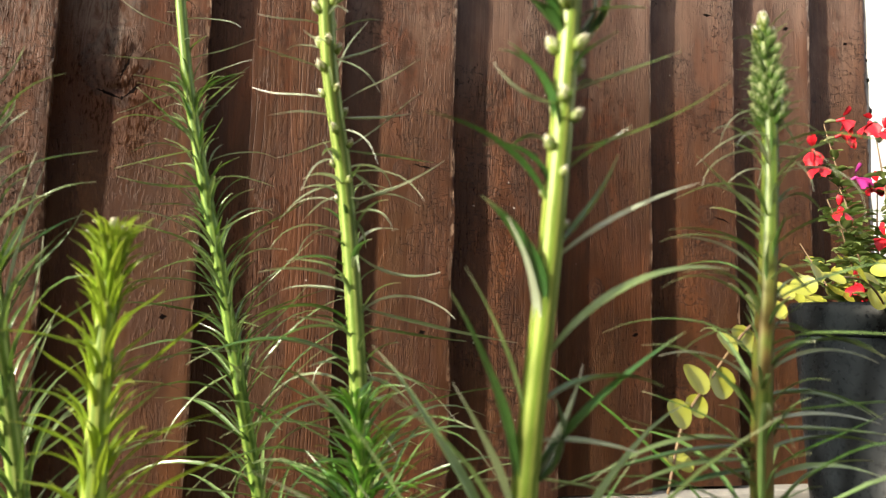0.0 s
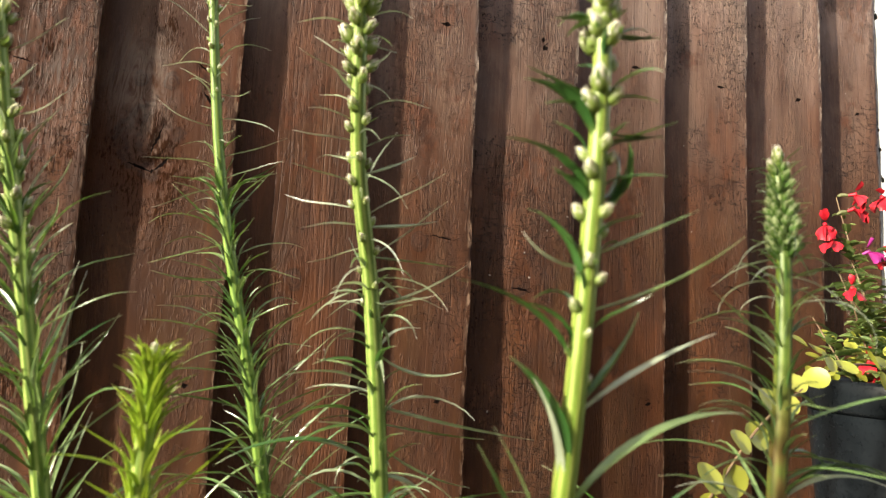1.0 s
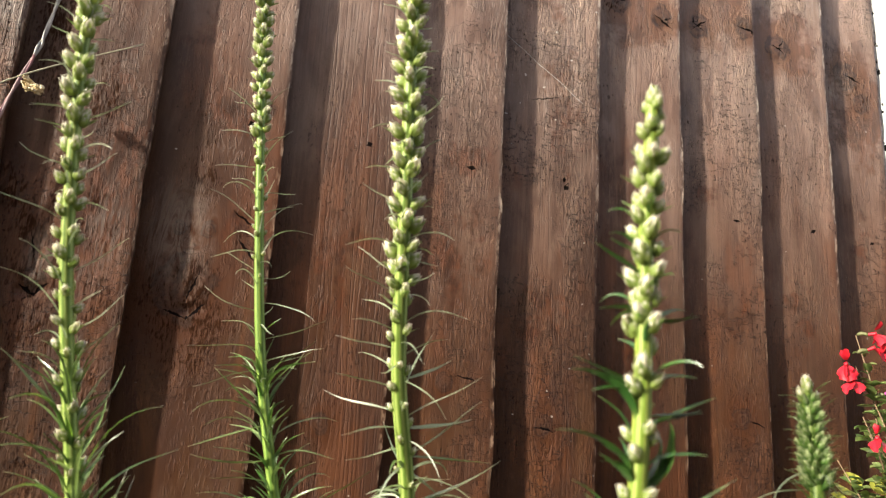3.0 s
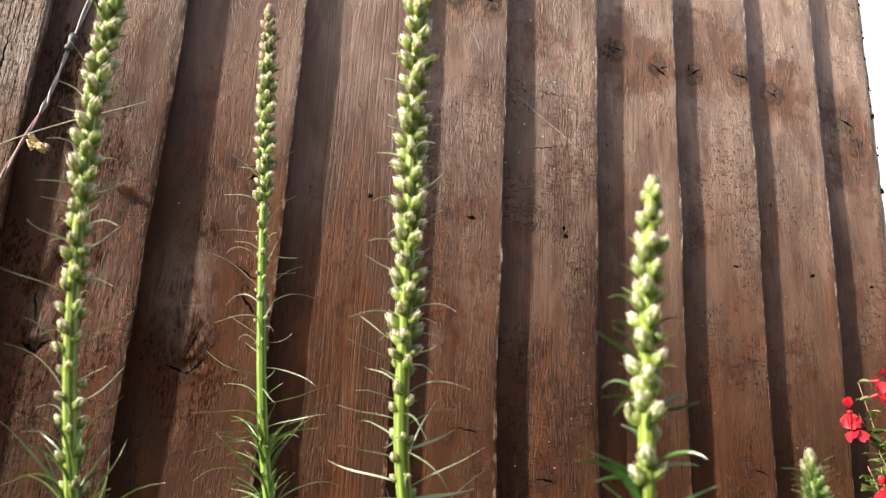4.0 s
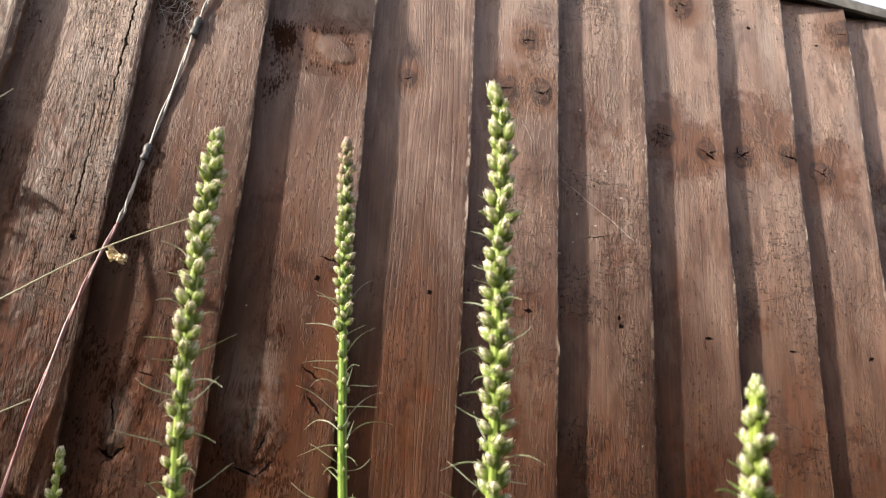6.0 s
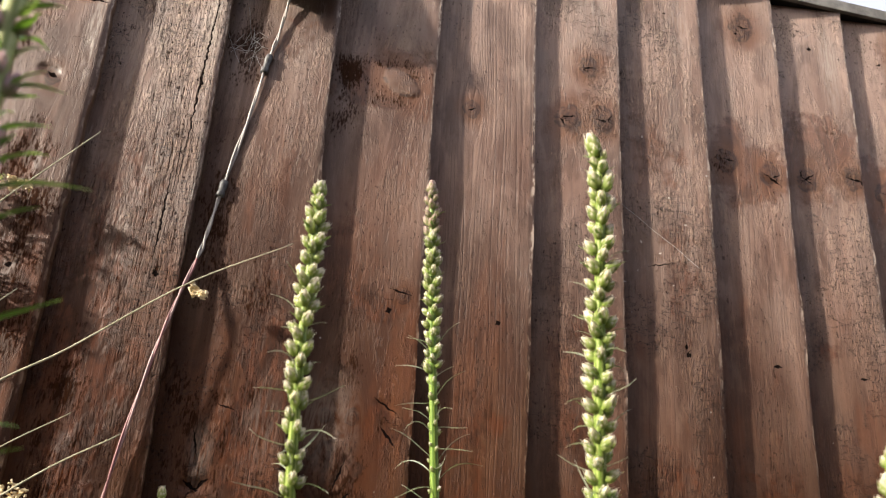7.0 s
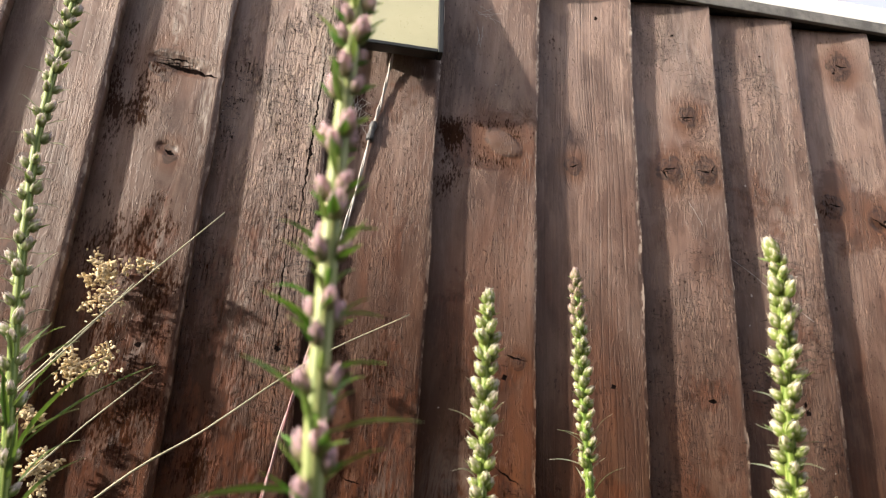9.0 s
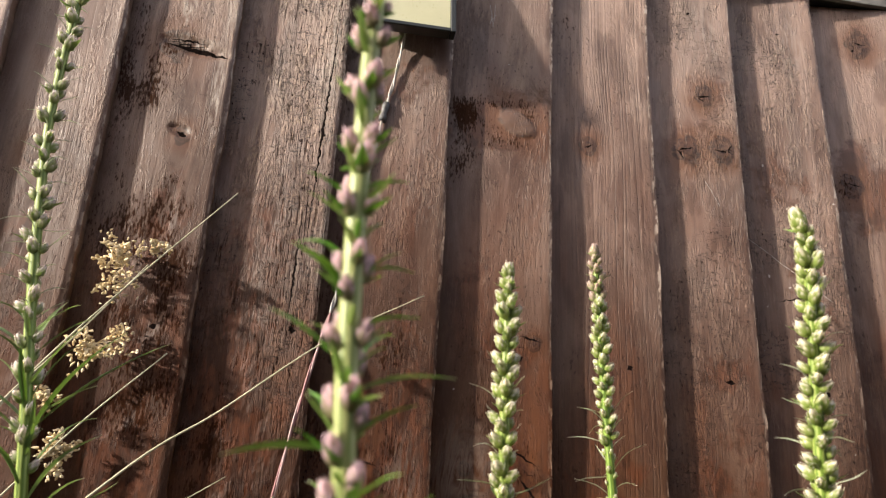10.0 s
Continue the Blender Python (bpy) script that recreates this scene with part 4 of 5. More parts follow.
def blazing_star(label, points, radius, buds=(), leaves=(), stem=STEM, extra=(), seed=1, group="blazing star plants in the bed"):
    """points: the stem from the soil to the tip. buds: rows (z0, z1, step0, step1, size0, size1, material, lean).
    leaves: rows (z0, z1, step, length0, length1, width, elev0, elev1, spread, material). extra: (z, az, length, width, elev0, elev1, bend)."""
    r = np.random.default_rng(seed)
    base = np.array(points[0])
    plant = thing("blazing_star_plant", points[0], label, "plant", group)
    line = spline(points, 90)
    top = line[-1][2]
    f = np.clip((line[:, 2] - base[2]) / (top - base[2]), 0, 1)
    rad = radius * (1.08 - 0.62 * f) * np.where(f > 0.985, 0.6, 1)
    v, fc, at = tube(line - base, rad, 16, 0.09)
    part("stem", mesh_of("stem", v, fc, stem, True, at), plant)
    origin = Vector(base)
    k = 0
    for z0, z1, d0, d1, s0, s1, mat, lean in buds:
        z, clump = z0, 0.45 * d0
        while z < z1:
            q = (z - z0) / max(z1 - z0, 1e-6)
            p, ax = along_at(line, min(z + clump * math.sin(z * 6.2832 / (3.2 * d0)), top - 1e-4))
            fz = (z - base[2]) / (top - base[2])
            az = radians(k * GOLDEN + r.uniform(-14, 14))
            size = (s0 + (s1 - s0) * q) * r.uniform(0.66, 0.94) * (1 - 0.3 * min(1.0, max(0.0, (z - top + 0.030) / 0.030)))
            m = frame_on(Vector(p) - origin, ax, az, 0) @ Matrix.Translation((radius * (1.0 - 0.6 * fz), 0, 0))
            m = m @ Matrix.Rotation(radians(lean * (1 - 0.6 * q ** 6) * r.uniform(0.75, 1.25)), 4, "Y") @ Matrix.Rotation(r.uniform(0, 6.28), 4, "Z") @ Matrix.Diagonal((size, size, size, 1))
            part("bud", BUD_MESHES[mat][int(r.integers(3))], plant, matrix=m)
            if size > 0.005:
                lie = frame_on(Vector(p) - origin, ax, az + r.uniform(-0.35, 0.35), 0) @ Matrix.Translation((radius * (0.9 - 0.58 * fz), 0, -0.10 * size))
                part("bract", BRACT_MESHES[mat][int(r.integers(4))], plant, matrix=lie @ Matrix.Diagonal((size, size, size, 1)))
            z += (d0 + (d1 - d0) * q) * r.uniform(0.85, 1.15)
            k += 1
        p, ax = along_at(line, min(z1, top - 1e-4))
        for j in range(7):
            k_top = s1 * (0.95 if j < 3 else 0.75)
            m = frame_on(Vector(p) - origin, ax, radians(120 * j + seed * 40 if j < 3 else 90 * j + seed * 25), 5 if j < 3 else 24) @ Matrix.Translation((0, 0, -0.0005 if j < 3 else -0.0035)) @ Matrix.Diagonal((k_top, k_top, k_top * 1.05, 1))
            part("bud", BUD_MESHES[mat][j % 3], plant, matrix=m)
    for z0, z1, step, l0, l1, width, e0, e1, spread, mat in leaves:
        z = z0
        while z < z1:
            q = (z - z0) / max(z1 - z0, 1e-6)
            p, ax = along_at(line, z)
            az = radians(k * GOLDEN + r.uniform(-20, 20))
            k += 1
            ln = (l0 + (l1 - l0) * q) * r.uniform(0.65, 1.2)
            a0, a1 = e0 + r.uniform(-spread, spread), e1 + r.uniform(-spread, spread) * 1.4
            w = width * r.uniform(0.75, 1.2) * (0.55 + 0.45 * min(1, ln / 0.06))
            me = leaf_mesh(ln, w, a0, a1, r.uniform(-0.18, 0.18), r.uniform(-60, 60), 9, mat)
            m = frame_on(Vector(p) - origin, ax, az, 0) @ Matrix.Translation((radius * 0.55, 0, 0))
            part("leaf", me, plant, matrix=m)
            z += step * r.uniform(0.7, 1.3)
    for row in extra:
        z, az, ln, w, e0, e1, bend = row[:7]
        mat = row[7] if len(row) > 7 else LEAF if stem != STEM_YELLOW else LEAF_YELLOW
        p, ax = along_at(line, z)
        me = leaf_mesh(ln, w * 1.2, e0, e1, bend + r.uniform(-0.08, 0.08), r.uniform(-35, 35), 14, mat, wave=0.0)
        part("leaf", me, plant, matrix=frame_on(Vector(p) - origin, ax, radians(az), 0) @ Matrix.Translation((radius * 0.55, 0, 0)))
    return plant


blazing_star("tall blazing star with green white-tipped buds and dark narrow leaves",
             [(-0.015, 0.475, 0.0), (-0.035, 0.465, 0.14), (-0.059, 0.455, 0.288), (-0.076, 0.44, 0.398), (-0.095, 0.42, 0.52), (-0.102, 0.40, 0.643), (-0.102, 0.397, 0.738)],
             0.0053, [(0.395, 0.60, 0.0050, 0.0034, 0.0094, 0.0116, BUD, 42), (0.60, 0.735, 0.0031, 0.0021, 0.0120, 0.0120, BUD, 40)],
             [(0.05, 0.30, 0.0050, 0.14, 0.095, 0.0036, 55, 0, 24, LEAF), (0.30, 0.46, 0.0036, 0.085, 0.045, 0.0030, 52, 22, 24, LEAF), (0.16, 0.46, 0.0044, 0.052, 0.026, 0.0038, 72, 30, 14, LEAF), (0.46, 0.68, 0.0062, 0.042, 0.018, 0.0015, 35, 10, 30, BRACT_LIT_LEAF)],
             STEM, [(0.348, 0, 0.065, 0.0032, 69, 65, 0.0, BRACT_LIT_LEAF), (0.325, 0, 0.083, 0.0034, 73, 67, 0.0, BRACT_LIT_LEAF), (0.301, 0, 0.068, 0.0032, 59, 80, 0.0, BRACT_LIT_LEAF), (0.272, 0, 0.059, 0.0034, 63, 65, 0.0, BRACT_LIT_LEAF), (0.403, 0, 0.035, 0.0030, 62, 29, 0.0, BRACT_LIT_LEAF), (0.433, 0, 0.037, 0.0022, 70, 45, 0.0, BRACT_LIT_LEAF)], seed=2)
blazing_star("slender blazing star with dusky-tipped small buds and wispy bracts",
             [(0.115, 0.53, 0.0), (0.10, 0.525, 0.12), (0.073, 0.52, 0.236), (0.050, 0.512, 0.345), (0.020, 0.505, 0.485), (0.001, 0.49, 0.65), (-0.011, 0.478, 0.787)],
             0.0050, [(0.53, 0.64, 0.0050, 0.0038, 0.0045, 0.0070, BUD, 34), (0.64, 0.745, 0.0025, 0.0021, 0.0098, 0.0106, BUD, 42), (0.745, 0.785, 0.0022, 0.0020, 0.0106, 0.0104, BUD_ROSY, 32)],
             [(0.05, 0.30, 0.0050, 0.14, 0.09, 0.0032, 45, -15, 26, LEAF), (0.30, 0.48, 0.0040, 0.075, 0.038, 0.0024, 42, -4, 28, LEAF), (0.16, 0.47, 0.0042, 0.048, 0.024, 0.0036, 72, 25, 14, LEAF), (0.28, 0.50, 0.0042, 0.034, 0.020, 0.0042, 78, 30, 14, LEAF), (0.46, 0.67, 0.0048, 0.050, 0.026, 0.0014, 25, 0, 34, BRACT_LIT_LEAF)],
             STEM_DEEP, [(0.341, 180, 0.050, 0.003, 5, -4, 0.0), (0.363, 180, 0.039, 0.003, 20, -24, 0.0), (0.318, 0, 0.063, 0.003, 19, 8, 0.0), (0.412, 180, 0.051, 0.003, 1, 31, 0.0), (0.442, 180, 0.047, 0.003, 53, 53, 0.0), (0.447, 180, 0.031, 0.003, 92, 71, 0.0),
                         (0.289, 180, 0.062, 0.003, -13, -59, 0.0), (0.458, 0, 0.041, 0.002, 47, 24, 0.0), (0.435, 180, 0.050, 0.002, -5, -8, 0.0)], seed=3)
blazing_star("tall blazing star spike crowded with pale green buds",
             [(0.150, 0.455, 0.0), (0.14, 0.45, 0.15), (0.127, 0.442, 0.295), (0.113, 0.428, 0.40), (0.095, 0.40, 0.475), (0.085, 0.372, 0.565), (0.077, 0.352, 0.671), (0.0715, 0.338, 0.752), (0.0665, 0.335, 0.771)],
             0.0060, [(0.39, 0.52, 0.0066, 0.0042, 0.0068, 0.0098, BUD, 34), (0.52, 0.768, 0.0033, 0.0025, 0.0130, 0.0138, BUD, 45)],
             [(0.05, 0.26, 0.0035, 0.16, 0.11, 0.0036, 45, -20, 20, LEAF), (0.26, 0.42, 0.0110, 0.070, 0.040, 0.0042, 24, -34, 24, BRACT_LIT_LEAF), (0.14, 0.42, 0.0062, 0.050, 0.024, 0.0042, 66, -10, 18, LEAF), (0.39, 0.54, 0.0042, 0.055, 0.026, 0.0018, 24, -8, 32, BRACT_LIT_LEAF),
              (0.53, 0.70, 0.0052, 0.028, 0.016, 0.0020, 30, 0, 28, BRACT_LIT_LEAF)],
             STEM, [(0.400, 180, 0.024, 0.003, 42, -18, 0.0, BRACT_LIT_LEAF), (0.412, 0, 0.024, 0.0048, -40, -50, 0.0, BRACT_LIT_LEAF), (0.395, 0, 0.062, 0.0042, 6, 33, 0.0, BRACT_LIT_LEAF), (0.348, 180, 0.053, 0.0045, 33, -9, 0.0, BRACT_LIT_LEAF),
              (0.358, 180, 0.036, 0.004, 36, -18, 0.0, LEAF), (0.365, 0, 0.058, 0.0048, -48, 15, 0.0, BRACT_LIT_LEAF), (0.325, 180, 0.066, 0.0056, 43, -40, 0.0, LEAF), (0.298, 180, 0.100, 0.0062, 43, -30, 0.0, LEAF),
              (0.333, 0, 0.107, 0.0062, -22, -13, 0.0, BRACT_LIT_LEAF), (0.323, 0, 0.068, 0.004, -19, -9, 0.0, LEAF), (0.385, 0, 0.019, 0.0038, -53, -91, 0.0, BRACT_LIT_LEAF), (0.291, 0, 0.038, 0.007, -14, -58, 0.0, BRACT_LIT_LEAF),
              (0.377, 180, 0.036, 0.0018, 38, -86, 0.0, BRACT_LIT_LEAF), (0.301, 180, 0.033, 0.002, 42, -93, 0.0, BRACT_LIT_LEAF), (0.440, 0, 0.042, 0.0042, -13, 4, 0.0, BRACT_LIT_LEAF), (0.423, 0, 0.053, 0.003, -16, -15, 0.0, LEAF),
              (0.469, 0, 0.032, 0.0028, 5, 25, 0.0, BRACT_LIT_LEAF), (0.308, 0, 0.066, 0.004, -44, -15, 0.0, LEAF), (0.318, 180, 0.062, 0.0042, 32, -54, 0.0, LEAF), (0.281, 180, 0.079, 0.0045, 11, -45, 0.0, LEAF)], seed=4)
blazing_star("near blazing star with well spaced plump buds and broad dark leaves",
             [(0.135, 0.275, 0.0), (0.143, 0.268, 0.14), (0.149, 0.26, 0.27), (0.152, 0.247, 0.36), (0.154, 0.237, 0.45), (0.152, 0.23, 0.521), (0.148, 0.217, 0.588)],
             0.0056, [(0.365, 0.50, 0.0068, 0.0038, 0.0056, 0.0122, BUD, 40), (0.50, 0.580, 0.0032, 0.0020, 0.0122, 0.0090, BUD, 33)],
             [(0.05, 0.24, 0.0060, 0.14, 0.11, 0.0060, 64, 35, 14, LEAF), (0.37, 0.54, 0.0068, 0.030, 0.016, 0.0036, 62, -8, 24, LEAF_DARK_SHADED)],
             STEM_YELLOW, [(0.327, 180, 0.053, 0.0088, 90, 30, 0.0, LEAF_DARK_SHADED), (0.315, 180, 0.054, 0.005, 93, 49, 0.0, BRACT_LIT_LEAF), (0.371, 180, 0.055, 0.0038, 55, 2, 0.0, LEAF_DARK_SHADED), (0.398, 180, 0.034, 0.0052, 81, 28, 0.0, LEAF_DARK_SHADED),
              (0.406, 180, 0.028, 0.0022, -7, 54, 0.0, BRACT_LIT_LEAF), (0.430, 180, 0.019, 0.0052, 44, 27, 0.0, LEAF_DARK_SHADED), (0.425, 0, 0.024, 0.0052, 35, 93, 0.0, LEAF_DARK_SHADED), (0.356, 0, 0.042, 0.005, 45, 73, 0.0, LEAF_DARK_SHADED),
              (0.352, 0, 0.070, 0.003, 39, 18, 0.0, BRACT_LIT_LEAF), (0.315, 0, 0.095, 0.0042, 56, -7, 0.0, LEAF), (0.390, 0, 0.080, 0.0024, 17, 38, 0.0, LEAF), (0.411, 0, 0.052, 0.0022, 26, 26, 0.0, LEAF),
              (0.299, 0, 0.055, 0.0045, 39, -23, 0.0, LEAF_DARK_SHADED), (0.270, 0, 0.048, 0.0062, 56, 79, 0.0, BRACT_LIT_LEAF), (0.274, 0, 0.080, 0.0046, 53, 35, 0.0, LEAF_DARK_SHADED), (0.295, 180, 0.060, 0.0028, 71, 49, 0.0, LEAF),
              (0.267, 180, 0.078, 0.0066, 77, 55, 0.0, LEAF_DARK_SHADED), (0.257, 180, 0.057, 0.006, 67, 53, 0.0, BRACT_LIT_LEAF), (0.286, 0, 0.046, 0.0034, 3, -16, 0.0, BRACT_LIT_LEAF), (0.270, 0, 0.039, 0.006, 24, 139, 0.0, LEAF_DARK_SHADED),
              (0.455, 180, 0.036, 0.0055, 65, -4, 0.0, LEAF_DARK_SHADED), (0.434, 180, 0.040, 0.0046, 51, -6, 0.0, LEAF_DARK_SHADED), (0.428, 0, 0.034, 0.0052, 24, 126, 0.0, LEAF_DARK_SHADED), (0.451, 0, 0.034, 0.003, 28, 22, 0.0, LEAF_DARK_SHADED),
              (0.469, 0, 0.023, 0.003, 23, -9, 0.0, LEAF_DARK_SHADED), (0.513, 180, 0.023, 0.0032, 23, 32, 0.0, LEAF_DARK_SHADED), (0.468, 180, 0.029, 0.003, 20, 20, 0.0, LEAF_DARK_SHADED), (0.454, 0, 0.026, 0.003, 3, 22, 0.0, LEAF_DARK_SHADED),
              (0.431, 0, 0.025, 0.0046, 27, 134, 0.0, LEAF_DARK_SHADED), (0.439, 180, 0.019, 0.0046, 9, 46, 0.0, LEAF_DARK_SHADED), (0.495, 0, 0.021, 0.0024, -24, 41, 0.0, LEAF_DARK_SHADED), (0.498, 180, 0.017, 0.003, 6, -9, 0.0, LEAF_DARK_SHADED),
              (0.497, 180, 0.015, 0.0036, 3, -57, 0.0, LEAF_DARK_SHADED), (0.494, 0, 0.024, 0.003, -3, 18, 0.0, LEAF_DARK_SHADED), (0.521, 180, 0.014, 0.0026, 10, 32, 0.0, LEAF_DARK_SHADED), (0.465, 180, 0.020, 0.003, 18, -19, 0.0, LEAF_DARK_SHADED),
              (0.456, 0, 0.026, 0.003, 1, 11, 0.0, LEAF_DARK_SHADED)], seed=5)
blazing_star("blazing star with a tight unripe green head and a reddish stem",
             [(0.28, 0.295, 0.0), (0.284, 0.292, 0.14), (0.286, 0.29, 0.296), (0.287, 0.286, 0.354), (0.289, 0.285, 0.421), (0.289, 0.288, 0.476)],
             0.0067, [(0.424, 0.470, 0.00050, 0.00080, 0.0100, 0.0080, BUD_HEAD, 40), (0.468, 0.4745, 0.0016, 0.0016, 0.0095, 0.0085, BUD, 20)],
             [(0.05, 0.24, 0.0034, 0.16, 0.13, 0.0034, 40, -14, 18, LEAF), (0.24, 0.42, 0.0056, 0.085, 0.042, 0.0024, 34, -20, 22, LEAF), (0.16, 0.42, 0.0040, 0.038, 0.018, 0.0026, 72, 10, 18, LEAF), (0.40, 0.435, 0.0026, 0.045, 0.03, 0.0016, 10, -50, 30, BRACT_LIT_LEAF), (0.420, 0.474, 0.0007, 0.013, 0.009, 0.0015, 50, 0, 24, LEAF)],
             STEM_RED, [(0.328, 0, 0.073, 0.0026, 0, -21, 0.0), (0.31, 0, 0.077, 0.0026, 34, -25, 0.0), (0.296, 0, 0.072, 0.003, 8, -27, 0.0), (0.36, 180, 0.054, 0.0018, 34, -15, 0.0), (0.376, 180, 0.049, 0.0016, 39, 29, 0.0), (0.297, 180, 0.038, 0.002, 58, -2, 0.0), (0.281, 0, 0.074, 0.004, -1, -5, 0.0), (0.274, 180, 0.094, 0.0036, 13, -29, 0.0),
                        (0.266, 180, 0.074, 0.0042, 6, -22, 0.0), (0.418, 0, 0.025, 0.0016, -23, 53, 0.0), (0.333, 180, 0.054, 0.002, 66, -25, 0.0),
              (0.329, 0, 0.034, 0.003, 15, -50, 0.0), (0.315, 0, 0.071, 0.003, 27, -27, 0.0), (0.307, 0, 0.069, 0.003, 32, -24, 0.0, BRACT_LIT_LEAF), (0.296, 0, 0.069, 0.0036, 13, -33, 0.0), (0.284, 0, 0.070, 0.0036, 11, -15, 0.0, BRACT_LIT_LEAF), (0.271, 0, 0.070, 0.0042, 16, -15, 0.0), (0.273, 180, 0.105, 0.0044, 1, -19, 0.0, LEAF_DARK_SHADED), (0.380, 180, 0.040, 0.002, 37, -5, 0.0, BRACT_LIT_LEAF), (0.352, 180, 0.056, 0.0018, 39, -11, 0.0, BRACT_LIT_LEAF), (0.323, 180, 0.047, 0.0018, 24, -52, 0.0), (0.299, 180, 0.059, 0.0018, 47, -18, 0.0, BRACT_LIT_LEAF), (0.273, 180, 0.077, 0.0016, 6, 17, 0.0), (0.337, 180, 0.039, 0.002, 57, -13, 0.0), (0.257, 0, 0.071, 0.0046, 18, -21, 0.0), (0.263, 180, 0.062, 0.004, -7, -11, 0.0, LEAF_DARK_SHADED)], seed=6)
blazing_star("short yellow-green young blazing star shoot with spiralling leaves",
             [(-0.002, 0.365, 0.0), (-0.002, 0.363, 0.15), (-0.003, 0.362, 0.29), (-0.002, 0.362, 0.345), (-0.002, 0.362, 0.366)],
             0.0074, [(0.357, 0.364, 0.0011, 0.0011, 0.0066, 0.0062, BUD, 26)],
             [(0.04, 0.24, 0.0060, 0.09, 0.06, 0.0050, 40, 10, 16, LEAF_YELLOW), (0.24, 0.325, 0.0042, 0.044, 0.028, 0.0038, 52, 10, 18, LEAF_YELLOW), (0.325, 0.358, 0.0011, 0.022, 0.017, 0.0044, 74, 20, 14, LEAF_YELLOW), (0.20, 0.350, 0.0026, 0.034, 0.020, 0.0050, 76, 40, 12, LEAF_YELLOW), (0.33, 0.360, 0.0012, 0.018, 0.014, 0.0050, 80, 50, 10, LEAF_YELLOW), (0.352, 0.364, 0.00028, 0.016, 0.012, 0.0026, 74, 8, 16, LEAF_YELLOW)],
             STEM_YELLOW, [(0.311, 180, 0.038, 0.0026, 28, -2, 0.0), (0.293, 0, 0.055, 0.003, 42, 43, 0.0), (0.255, 0, 0.059, 0.003, 58, 1, 0.0), (0.269, 180, 0.033, 0.004, 37, 15, 0.0)], seed=7)
blazing_star("bushy leafy young blazing star shoot",
             [(0.118, 0.385, 0.0), (0.118, 0.383, 0.12), (0.117, 0.38, 0.241), (0.112, 0.38, 0.288)],
             0.0042, [],
             [(0.04, 0.20, 0.0025, 0.12, 0.09, 0.0036, 45, -10, 20, LEAF_FRESH), (0.20, 0.287, 0.00085, 0.062, 0.018, 0.0036, 58, 4, 24, LEAF_FRESH)],
             STEM_DEEP, seed=8)
blazing_star("near blazing star with pink-flushed opening buds",
             [(-0.185, 0.18, 0.0), (-0.188, 0.178, 0.2), (-0.193, 0.175, 0.40), (-0.199, 0.172, 0.551), (-0.205, 0.170, 0.631), (-0.207, 0.170, 0.72), (-0.206, 0.170, 0.80), (-0.205, 0.170, 0.875)],
             0.0051, [(0.50, 0.872, 0.0062, 0.0030, 0.0100, 0.0120, BUD_PINK, 20)],
             [(0.05, 0.40, 0.0060, 0.14, 0.08, 0.0046, 50, 5, 18, LEAF), (0.40, 0.70, 0.0058, 0.040, 0.018, 0.0044, 46, 5, 22, LEAF_FRESH), (0.50, 0.86, 0.0050, 0.016, 0.012, 0.0040, 50, 30, 20, LEAF_BUD)],
             STEM_PALE, [(0.616, 188, 0.030, 0.0042, 12, -14, 0.0), (0.632, 5, 0.03, 0.003, 25, -8, 0.0), (0.60, 195, 0.035, 0.0042, 15, -30, 0.0)], seed=9)
blazing_star("tall grey-green blazing star with mauve-tipped buds",
             [(-0.36, 0.52, 0.0), (-0.37, 0.515, 0.2), (-0.385, 0.51, 0.42), (-0.409, 0.50, 0.605), (-0.426, 0.50, 0.705), (-0.438, 0.50, 0.79), (-0.446, 0.50, 0.87), (-0.446, 0.50, 0.985), (-0.445, 0.50, 1.05)],
             0.0051, [(0.60, 1.047, 0.0068, 0.0050, 0.0142, 0.0135, BUD_DUSK, 33)],
             [(0.05, 0.40, 0.0055, 0.14, 0.10, 0.0044, 50, 5, 18, LEAF), (0.40, 0.70, 0.0060, 0.09, 0.045, 0.0044, 52, 20, 18, LEAF), (0.70, 0.98, 0.0065, 0.030, 0.015, 0.0014, 30, 5, 22, BRACT_LIT_LEAF)],
             STEM, [(0.625, 20, 0.11, 0.0055, 45, 20, 0.0), (0.62, -20, 0.10, 0.0052, 60, 20, 0.0), (0.68, 60, 0.05, 0.0052, 70, 40, 0)], seed=10)
blazing_star("short blazing star tipped with pale buds",
             [(-0.165, 0.57, 0.0), (-0.17, 0.567, 0.2), (-0.18, 0.56, 0.40), (-0.189, 0.554, 0.538)],
             0.0036, [(0.38, 0.535, 0.0060, 0.0036, 0.0085, 0.0095, BUD, 36)],
             [(0.05, 0.40, 0.0060, 0.11, 0.05, 0.0034, 45, 5, 18, LEAF), (0.40, 0.50, 0.006, 0.03, 0.018, 0.0014, 30, 10, 20, BRACT_LIT_LEAF)],
             STEM, seed=11)


